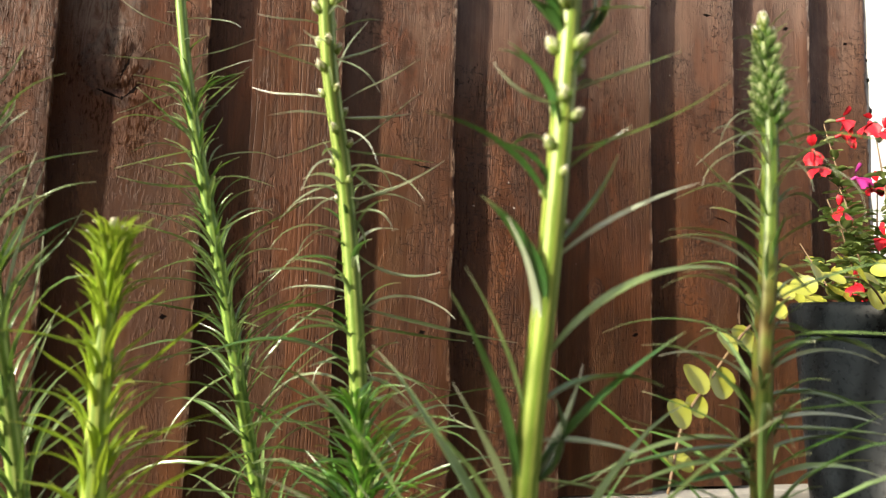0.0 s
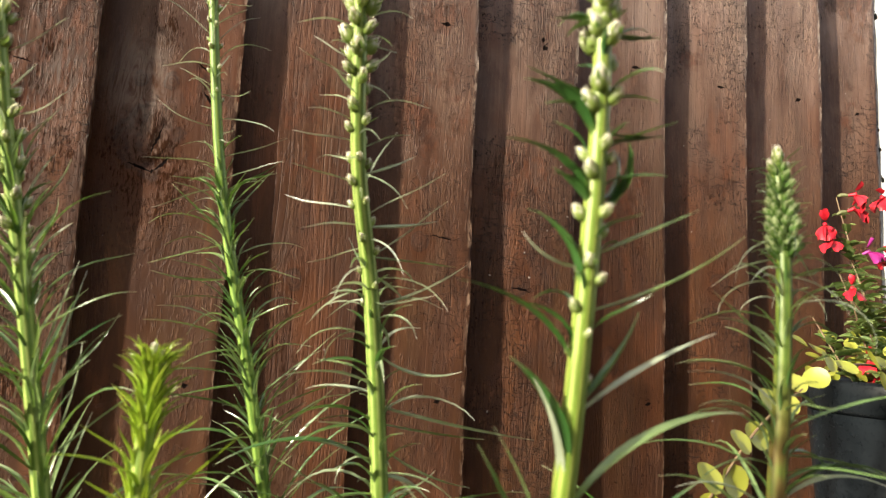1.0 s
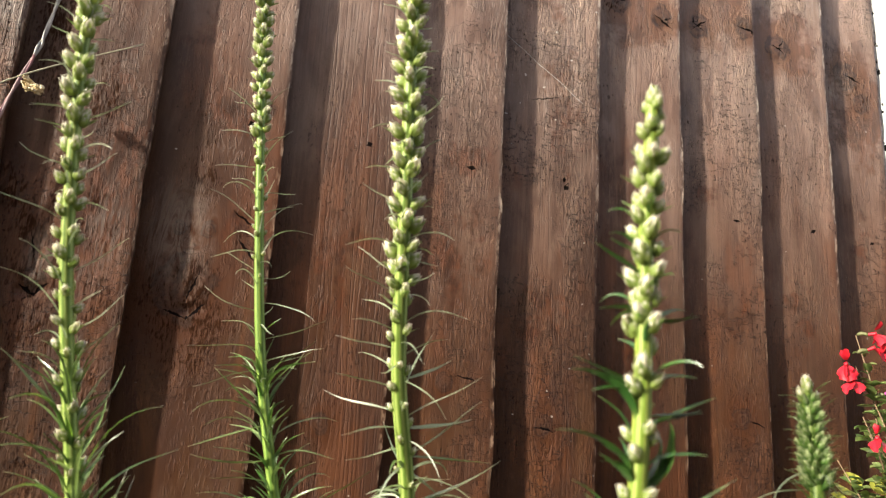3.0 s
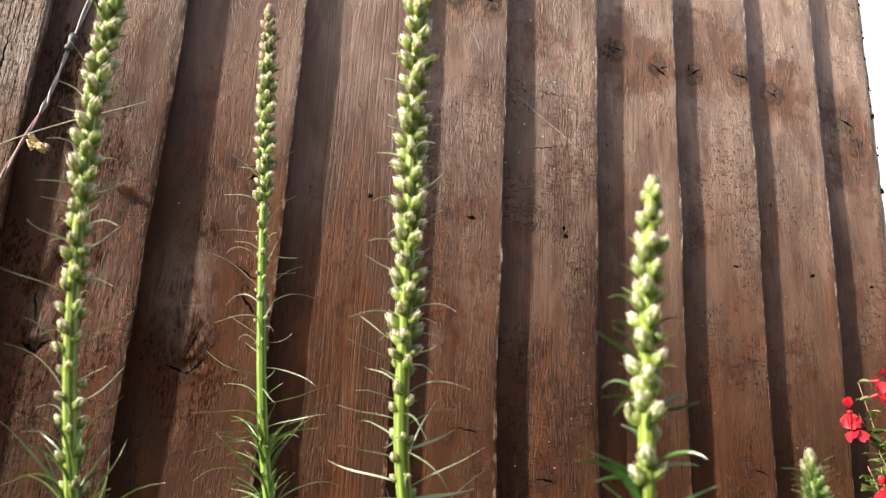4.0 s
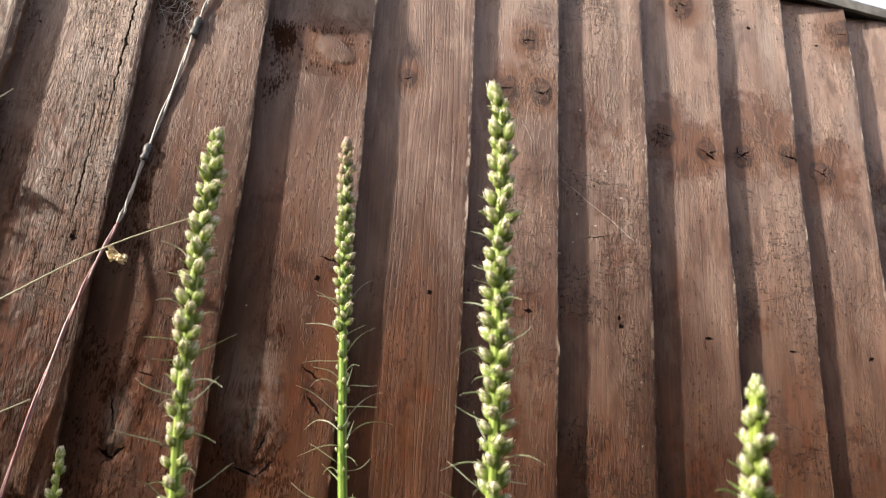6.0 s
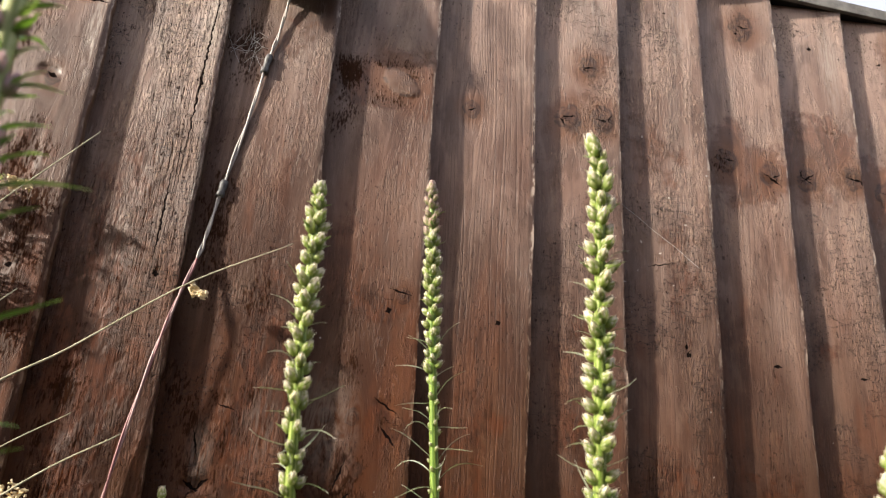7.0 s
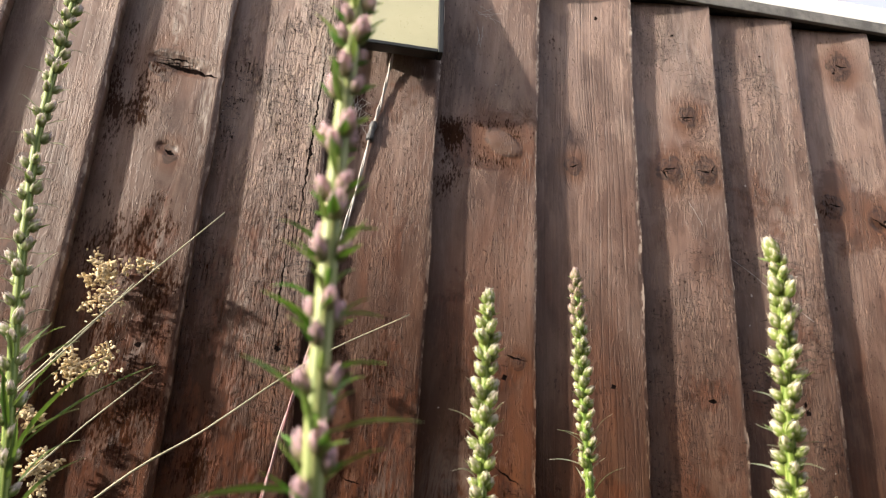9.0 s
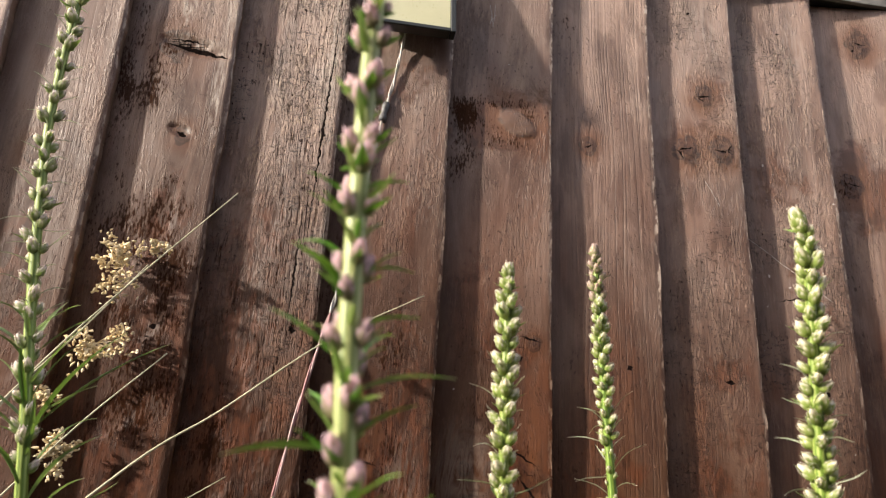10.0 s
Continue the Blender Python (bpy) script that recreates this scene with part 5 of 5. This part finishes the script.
# ---- rushes with seed heads, leaning along the boards ----
def seed_cluster(center, size, count, seed):
    """Many small seed capsules on fine forked stalks."""
    r = np.random.default_rng(seed)
    bm = bmesh.new()
    root = Vector((0, 0, 0))
    for b in range(max(5, count // 10)):
        way = Vector((r.normal(), r.normal() * 0.35, r.normal())).normalized() * size * r.uniform(0.3, 1.05)
        for j in range(14):
            p = way * r.uniform(0.45, 1.05) + Vector((r.normal(), r.normal() * 0.6, r.normal())) * size * 0.11
            s = r.uniform(0.0009, 0.0017)
            res = bmesh.ops.create_icosphere(bm, subdivisions=1, radius=s)["verts"]
            turn = Euler(r.uniform(0, 6.28, 3)).to_matrix()
            for v in res:
                c = Vector((v.co.x, v.co.y, v.co.z * 2.2)) * (1 + 0.25 * r.normal())
                v.co = turn @ c + p
        a = [bm.verts.new(root + Vector(o)) for o in ((0.0004, 0, 0), (-0.0002, 0, 0.00035), (-0.0002, 0, -0.00035))]
        c = bm.verts.new(way)
        for i in range(3):
            bm.faces.new((a[i], a[(i + 1) % 3], c))
    return bm


def rush():
    plant = thing("rush_plant", (-0.76, 0.60, 0.0), "tuft of dry rushes with golden seed heads against the boards", "plant")
    base = np.array((-0.76, 0.60, 0.0))
    stalks = [[(-0.119, 0.706, 0.797), (-0.22, 0.698, 0.737), (-0.314, 0.69, 0.66), (-0.396, 0.68, 0.596), (-0.56, 0.66, 0.42), (-0.70, 0.62, 0.18), (-0.765, 0.60, 0.0)],
              [(-0.324, 0.665, 0.878), (-0.415, 0.67, 0.772), (-0.494, 0.67, 0.668), (-0.62, 0.65, 0.46), (-0.72, 0.62, 0.2), (-0.755, 0.60, 0.0)],
              [(-0.372, 0.69, 0.712), (-0.456, 0.68, 0.616), (-0.58, 0.66, 0.44), (-0.70, 0.62, 0.2), (-0.75, 0.61, 0.0)],
              [(-0.253, 0.69, 0.584), (-0.334, 0.68, 0.529), (-0.50, 0.66, 0.38), (-0.68, 0.62, 0.14), (-0.745, 0.595, 0.0)],
              [(-0.405, 0.69, 0.80), (-0.452, 0.685, 0.73), (-0.52, 0.675, 0.63), (-0.63, 0.65, 0.42), (-0.73, 0.62, 0.16), (-0.77, 0.605, 0.0)],
              [(-0.30, 0.69, 0.60), (-0.37, 0.683, 0.55), (-0.50, 0.66, 0.43), (-0.67, 0.63, 0.17), (-0.74, 0.60, 0.0)]]
    for i, pts in enumerate(stalks):
        line = spline([p + np.array((0, 0, 0)) for p in np.array(pts)], 40) - base
        rad = np.linspace(0.0006, 0.0017, 40) * (1.0 if i != 5 else 0.7)
        v, f, at = tube(line, rad, 6)
        part("stalk", mesh_of("stalk", v, f, RUSH, True, at), plant)
    for i, (p, s, c) in enumerate((((-0.206, 0.702, 0.731), 0.011, 90), ((-0.436, 0.712, 0.800), 0.036, 190), ((-0.446, 0.712, 0.720), 0.034, 180), ((-0.464, 0.712, 0.611), 0.026, 120),
                                   ((-0.402, 0.710, 0.828), 0.016, 60), ((-0.340, 0.706, 0.516), 0.022, 90), ((-0.486, 0.710, 0.662), 0.02, 60))):
        part("seed_head", seed_cluster(p, s, c, 60 + i), plant, matrix=Matrix.Translation(Vector(p) - Vector(base)), material=SEED)


rush()


# ---- the lamp and its cable ----
def wall_lamp():
    x0, x1, z0, z1, y0 = -0.216, -0.102, 1.121, 1.288, 0.681
    lamp = thing("wall_lamp", ((x0 + x1) / 2, 0.722, z0), "black framed slab lamp with a cream diffuser, tilted on the boards", "lamp")
    o = Vector(lamp.location)
    front = lambda z: y0 + (z - z0) / (z1 - z0) * 0.036
    rear = lambda z: min(front(z) + 0.018, 0.7205)

    def wedge(bm, xa, xb, za, zb, inset=0.0, deep=None):
        vs = [bm.verts.new(Vector((x, y, z)) - o) for x in (xa, xb) for z, y in ((za, front(za) + inset), (zb, front(zb) + inset), (zb, min(deep + front(zb), 0.7203) if deep else rear(zb)), (za, deep + front(za) if deep else rear(za)))]
        for f in ((0, 1, 2, 3), (7, 6, 5, 4), (0, 4, 5, 1), (1, 5, 6, 2), (2, 6, 7, 3), (3, 7, 4, 0)):
            bm.faces.new([vs[i] for i in f])
    t = 0.0068
    bm = bmesh.new()
    for args in ((x0, x0 + t, z0, z1), (x1 - t, x1, z0, z1), (x0 + t, x1 - t, z0, z0 + t), (x0 + t, x1 - t, z1 - t, z1)):
        wedge(bm, *args)
    bmesh.ops.recalc_face_normals(bm, faces=bm.faces)
    bmesh.ops.bevel(bm, geom=[e for e in bm.edges], offset=0.0012, segments=1, affect="EDGES")
    part("frame", bm, lamp, material=LAMP_BODY)
    bm = bmesh.new()
    wedge(bm, x0 + t + 0.0002, x1 - t - 0.0002, z0 + t + 0.0002, z1 - t - 0.0002, inset=0.004, deep=0.0165)
    bmesh.ops.recalc_face_normals(bm, faces=bm.faces)
    part("diffuser", bm, lamp, "cream translucent diffuser panel", material=LAMP_FACE)
    # unseen block behind the lamp, added to throw shadow on the boards below
    bm = bmesh.new()
    box(bm, Vector((x0 + 0.007, rear(z0 + 0.012) + 0.0004, z0 + 0.016)) - o, Vector((x1 - 0.007, 0.7205, z1 - 0.012)) - o, 0.002)
    for v in bm.verts:
        if v.co.y + o.y < 0.71:
            v.co.y = rear(v.co.z + o.z) + 0.0004 - o.y
    part("shadow_block", bm, lamp, "unseen black block added to cast shadow below the lamp", material=LAMP_BODY)
    bm = bmesh.new()
    box(bm, Vector((-0.180, 0.7208, 1.215)) - o, Vector((-0.140, 0.7320, 1.268)) - o, 0.001)
    part("bracket", bm, lamp, material=LAMP_BODY)

wall_lamp()


def cable():
    pts = np.array([(-0.160, 0.7135, 1.142), (-0.1635, 0.7215, 1.115), (-0.170, 0.7270, 1.07), (-0.1785, 0.7280, 1.027), (-0.1895, 0.7306, 0.95), (-0.205, 0.7325, 0.864), (-0.213, 0.730, 0.805), (-0.2185, 0.727, 0.774), (-0.232, 0.7155, 0.712), (-0.245, 0.7165, 0.648),
                    (-0.2625, 0.718, 0.533), (-0.274, 0.715, 0.38), (-0.275, 0.698, 0.2), (-0.26, 0.66, 0.03), (-0.25, 0.64, 0.004)])
    base = np.array((-0.25, 0.64, 0.0))
    wire = thing("cable", base, "thin twisted white and pink lamp wires with taped joints", "cable")
    line = spline(pts, 260)
    q = np.linspace(0, 1, 260)
    low = int(np.argmax(line[:, 2] < 0.775))
    for i, ph in enumerate((0.0, math.pi)):
        gap = 0.0009 + 0.0007 * np.clip(np.sin(q * 41 + i), 0, 1) * (np.abs(q - 0.33) < 0.25)
        off = np.stack([np.cos(q * 60 + ph) * gap, np.sin(q * 60 + ph) * gap, 0 * q], -1)
        for a, b, mat, words in ((0, low + 1, WIRE_WHITE, "white wire"), (low, 260, (WIRE_RED, WIRE_PINK)[i], "pink wire")):
            v, f, at = tube((line - base + off)[a:b], 0.00125, 7)
            part("wire", mesh_of("wire", v, f, mat, True, at), wire, words)
    for z0, z1, rr in ((1.042, 1.012, 0.0044), (0.872, 0.848, 0.0046)):
        seg = line[(line[:, 2] < z0) & (line[:, 2] > z1)] - base
        rad = rr * (0.75 + 0.35 * np.abs(np.sin(np.linspace(0.3, 5.2, len(seg)))))
        v, f, at = tube(seg, rad, 10)
        part("taped_joint", mesh_of("taped_joint", v, f, TAPE, True, at), wire, "grey taped cable joint")


cable()


def board_face(x):
    """How far off the face of the boards stands at x."""
    i = max(k for k in range(len(EDGES) - 1) if EDGES[k] <= x)
    return WALL_Y + 0.009 - 0.018 * (x - EDGES[i]) / (EDGES[i + 1] - EDGES[i])


def cobweb(label, ends, sag, seed):
    """Fine strands: rows of (x, z, x, z), each spun just off the boards."""
    r = np.random.default_rng(seed)
    x, z = ends[0][0], ends[0][1]
    base = np.array((x, board_face(x), z))
    web = thing("cobweb", base, label, "cobweb")
    for xa, za, xb, zb in ends:
        pts = []
        for q in np.linspace(0, 1, 6):
            px = xa + (xb - xa) * q
            pts.append((px, board_face(px) - 0.0012 - sag * math.sin(math.pi * q), za + (zb - za) * q + r.normal() * 0.0006 - sag * math.sin(math.pi * q)))
        v, f, at = tube(spline(pts, 14) - base, 0.00022, 5)
        part("strand", mesh_of("strand", v, f, WEB, True, at), web)


def tangle(x, z, w, h, n, seed):
    r = np.random.default_rng(seed)
    return [(x + r.normal() * w, z + r.normal() * h, x + r.normal() * w, z + r.normal() * h) for k in range(n)]


cobweb("tangled grey cobweb on the boards below the lamp", tangle(-0.201, 1.055, 0.011, 0.016, 22, 3), 0.002, 31)
cobweb("grey cobweb shreds beside the lamp", tangle(-0.035, 1.225, 0.010, 0.006, 8, 4) + tangle(-0.047, 1.19, 0.004, 0.010, 5, 5), 0.001, 32)
cobweb("single pale spider strand across a board", [(0.292, 0.919, 0.345, 0.877), (0.345, 0.877, 0.393, 0.839)], 0.0, 33)
cobweb("short pale spider strands on a board", [(0.236, 0.985, 0.252, 0.952), (0.60, 1.236, 0.612, 1.246)], 0.0, 34)

# ---- the pot with red sage and golden creeping jenny ----
POT_AT = (0.775, 0.572, 0.0)


def flower_pot():
    pot = thing("flower_pot", POT_AT, "dark grey glossy plastic pot on the soil", "flower pot")
    prof = [(0.0, 0.002), (0.100, 0.002), (0.104, 0.010), (0.123, 0.3165), (0.118, 0.3165), (0.0, 0.314)]
    n = 48
    verts, faces = [], []
    for r, z in prof:
        for j in range(n):
            a = 2 * math.pi * j / n
            verts.append((max(r, 0.0005) * math.cos(a), max(r, 0.0005) * math.sin(a), z))
    m = len(prof)
    faces = [(i * n + j, i * n + (j + 1) % n, (i + 1) * n + (j + 1) % n, (i + 1) * n + j) for i in range(m - 1) for j in range(n)]
    part("body", mesh_of("body", verts, faces, POT), pot)
    lip = [(0.1225, 0.3172), (0.128, 0.322), (0.1295, 0.348), (0.127, 0.352), (0.121, 0.350), (0.1188, 0.3175)]
    verts = [(r * math.cos(2 * math.pi * j / n), r * math.sin(2 * math.pi * j / n), z) for r, z in lip for j in range(n)]
    m = len(lip)
    faces = [(i * n + j, i * n + (j + 1) % n, ((i + 1) % m) * n + (j + 1) % n, ((i + 1) % m) * n + j) for i in range(m) for j in range(n)]
    part("rim", mesh_of("rim", verts, faces, POT), pot)
    verts = [(0.1185 * math.cos(a) * q, 0.1185 * math.sin(a) * q, 0.325 + 0.006 * math.sin(a * 5 + q * 9)) for q in (0.02, 0.4, 0.75, 1.0) for a in np.linspace(0, 2 * math.pi, 24, endpoint=False)]
    faces = [(i * 24 + j, i * 24 + (j + 1) % 24, (i + 1) * 24 + (j + 1) % 24, (i + 1) * 24 + j) for i in range(3) for j in range(24)]
    part("compost", mesh_of("compost", verts, faces, SOIL), pot)


flower_pot()


def petal_mesh(length, width, cup, material, phase=0.0):
    n, k = 8, 7
    verts = []
    for i in range(n):
        s = i / (n - 1)
        w = width / 2 * (0.25 + 0.75 * math.sin(min(1.0, s * 1.25) * math.pi / 2)) * (1.0 if s < 0.85 else 0.75)
        for j in range(k):
            q = 2 * j / (k - 1) - 1
            verts.append((s * length * (1 - 0.12 * q * q * (s > 0.8)), q * w, -cup * length * s * s + 0.35 * w * q * q + 0.13 * width * s * math.sin(q * 3.2 + phase) + 0.05 * width * s * math.sin(q * 9 + phase * 2)))
    faces = [(i * k + j, i * k + j + 1, (i + 1) * k + j + 1, (i + 1) * k + j) for i in range(n - 1) for j in range(k - 1)]
    return mesh_of("petal", verts, faces, material)


def sage():
    r, r_more = np.random.default_rng(77), np.random.default_rng(78)
    plant = thing("red_sage_plant", (POT_AT[0], POT_AT[1], 0.325), "bushy sage with scarlet flowers growing in the dark pot", "plant")
    o = np.array((POT_AT[0], POT_AT[1], 0.325))
    tips = [(0.722, 0.645, 0.530), (0.732, 0.650, 0.568), (0.752, 0.650, 0.494), (0.668, 0.578, 0.440), (0.795, 0.635, 0.570), (0.822, 0.620, 0.545), (0.70, 0.54, 0.43), (0.78, 0.60, 0.44),
            (0.70, 0.62, 0.47), (0.815, 0.65, 0.49), (0.86, 0.60, 0.47), (0.685, 0.60, 0.45), (0.76, 0.58, 0.50), (0.72, 0.53, 0.42), (0.66, 0.55, 0.40), (0.75, 0.50, 0.41), (0.83, 0.52, 0.45), (0.68, 0.64, 0.42), (0.706, 0.600, 0.366), (0.722, 0.590, 0.354)]
    tips = [np.array(t) - o for t in tips]
    for i, tp in enumerate(tips):
        tp = np.array(tp)
        root = np.array((tp[0] * 0.5, tp[1] * 0.5, 0.0))
        mid = (root + tp) / 2 + r.normal(size=3) * 0.008
        line = spline([root, mid, tp], 20)
        v, f, at = tube(line, np.linspace(0.0016, 0.0007, 20), 6)
        part("stem", mesh_of("stem", v, f, STEM_BROWN, True, at), plant)
        for j in range(30):
            q = r.uniform(0.05, 0.95)
            p = line[int(q * 19)]
            ln = r.uniform(0.013, 0.028) * (1.2 - 0.6 * q)
            me = leaf_mesh(ln, ln * 0.55, r.uniform(0, 50), r.uniform(-40, 20), 0, r.uniform(-30, 30), 6, LEAF_SAGE, True)
            m = Matrix.Translation(p) @ Matrix.Rotation(r.uniform(0, 6.28), 4, "Z")
            part("leaf", me, plant, matrix=m)
        for j in range(16):
            q = r_more.uniform(0.05, 0.8)
            p = line[int(q * 19)] + r_more.normal(size=3) * 0.003
            ln = r_more.uniform(0.018, 0.032) * (1.15 - 0.5 * q)
            me = leaf_mesh(ln, ln * 0.5, r_more.uniform(0, 50), r_more.uniform(-40, 20), 0, r_more.uniform(-30, 30), 6, LEAF_SAGE, True)
            part("leaf", me, plant, matrix=Matrix.Translation(p) @ Matrix.Rotation(r_more.uniform(0, 6.28), 4, "Z"))
        if i in (0, 1, 2, 3, 4, 5, 7, 9, 18, 19):
            for j in range(1 if i in (2, 3, 18, 19) else 2):
                p = tp + np.array((r.uniform(-0.006, 0.006), r.uniform(-0.006, 0.006), -0.022 * j))
                facing = radians(r.uniform(180, 300)) if j == 0 else radians(r.uniform(150, 330))
                m = Matrix.Translation(p) @ Matrix.Rotation(facing, 4, "Z") @ Matrix.Rotation(radians(r.uniform(-25, 10)), 4, "Y")
                mat = PETAL_PINK if i == 2 else PETAL
                v, f, at = tube(spline([(0, 0, 0), (0.006, 0, 0.002), (0.012, 0, 0.001)], 6), np.array((0.0012, 0.0022, 0.0026, 0.0024, 0.0022, 0.002)), 7)
                green = mesh_of("calyx", v, f, CALYX, True, at)
                v, f, at = tube(spline([(0.010, 0, 0.001), (0.016, 0, 0.002), (0.021, 0, 0.003)], 6), np.linspace(0.0016, 0.0026, 6), 7)
                bloom = part("flower", mesh_of("flower", v, f, mat, True, at), plant, "scarlet two-lipped flower" if mat == PETAL else "magenta two-lipped flower", matrix=m)
                part("calyx", green, bloom, "dull brown-green calyx")
                for az, ln, w, cup, dz in ((35, 0.017, 0.018, 0.35, -0.001), (-35, 0.017, 0.018, 0.35, -0.001), (0, 0.013, 0.010, -0.3, 0.005)):
                    pm = Matrix.Translation((0.019, 0, 0.002 + dz)) @ Matrix.Rotation(radians(az), 4, "Z") @ Matrix.Rotation(radians(32 if dz < 0 else -25), 4, "Y")
                    part("petal", petal_mesh(ln * r_more.uniform(0.8, 1.15), w * r_more.uniform(0.8, 1.15), cup * r_more.uniform(0.4, 1.8), mat, r_more.uniform(0, 6.28)), bloom, matrix=pm @ Matrix.Rotation(r_more.uniform(-0.3, 0.3), 4, "X"))


sage()


def coin_leaf(parent, p, az, tilt, size, r, roll=0.0):
    n, k = 5, 14
    verts, along = [(0, 0, 0.0)], [0.3]
    for i in range(1, n):
        for j in range(k):
            a = 2 * math.pi * j / k
            q = i / (n - 1)
            verts.append((size * (0.5 + 0.5 * q * math.cos(a)), size * 0.48 * q * math.sin(a), size * (0.10 * q * q + 0.05 * q * math.sin(2 * a + 1))))
            along.append(0.3 + 0.4 * q)
    faces = [(0, 1 + j, 1 + (j + 1) % k) for j in range(k)]
    verts[0] = (size * 0.5, 0, 0)
    faces += [(1 + i * k + j, 1 + (i + 1) * k + j, 1 + (i + 1) * k + (j + 1) % k, 1 + i * k + (j + 1) % k) for i in range(n - 2) for j in range(k)]
    m = Matrix.Translation(p) @ Matrix.Rotation(az, 4, "Z") @ Matrix.Rotation(-tilt, 4, "Y") @ Matrix.Rotation(roll + r.uniform(-0.5, 0.5), 4, "X")
    part("leaf", mesh_of("leaf", verts, faces, LEAF_COIN, True, {"along": along}), parent, matrix=m)


def creeping_jenny():
    r = np.random.default_rng(91)
    at = (POT_AT[0] - 0.06, POT_AT[1] - 0.04, 0.325)
    plant = thing("creeping_jenny_plant", at, "golden creeping jenny with round leaves trailing from the pot", "plant")
    o = np.array(at)
    trails = [[(0.68, 0.53, 0.335), (0.61, 0.50, 0.368), (0.52, 0.468, 0.366), (0.455, 0.445, 0.345), (0.402, 0.425, 0.324), (0.362, 0.418, 0.288), (0.337, 0.412, 0.262), (0.322, 0.408, 0.22)],
              [(0.70, 0.50, 0.335), (0.665, 0.455, 0.362), (0.67, 0.432, 0.354), (0.672, 0.425, 0.32)],
              [(0.75, 0.49, 0.335), (0.76, 0.45, 0.36), (0.78, 0.435, 0.36)]]
    for i, pts in enumerate(trails):
        line = spline(pts, 40) - o
        v, f, a = tube(line, 0.0011, 6)
        part("stem", mesh_of("stem", v, f, STEM_BROWN, True, a), plant)
        count = 9 if i == 0 else 5
        for j in range(count):
            p = line[int((j + 0.6) / count * 39)]
            az = r.uniform(-0.5, 0.5)
            for side in (0, math.pi):
                coin_leaf(plant, p, az + side, r.uniform(-0.1, 0.6), r.uniform(0.017, 0.024), r, 0.95 if side == 0 else -0.95)
    for j in range(120):
        a, q = r.uniform(0, 6.28), r.uniform(0.045, 0.13)
        p = np.array((POT_AT[0] + q * math.cos(a), POT_AT[1] + q * math.sin(a), r.uniform(0.350, 0.402))) - o
        coin_leaf(plant, p, r.uniform(-0.9, 0.9) + (j % 2) * math.pi, r.uniform(-0.2, 0.7), r.uniform(0.014, 0.024), r, 0.7 if j % 2 == 0 else -0.7)


creeping_jenny()

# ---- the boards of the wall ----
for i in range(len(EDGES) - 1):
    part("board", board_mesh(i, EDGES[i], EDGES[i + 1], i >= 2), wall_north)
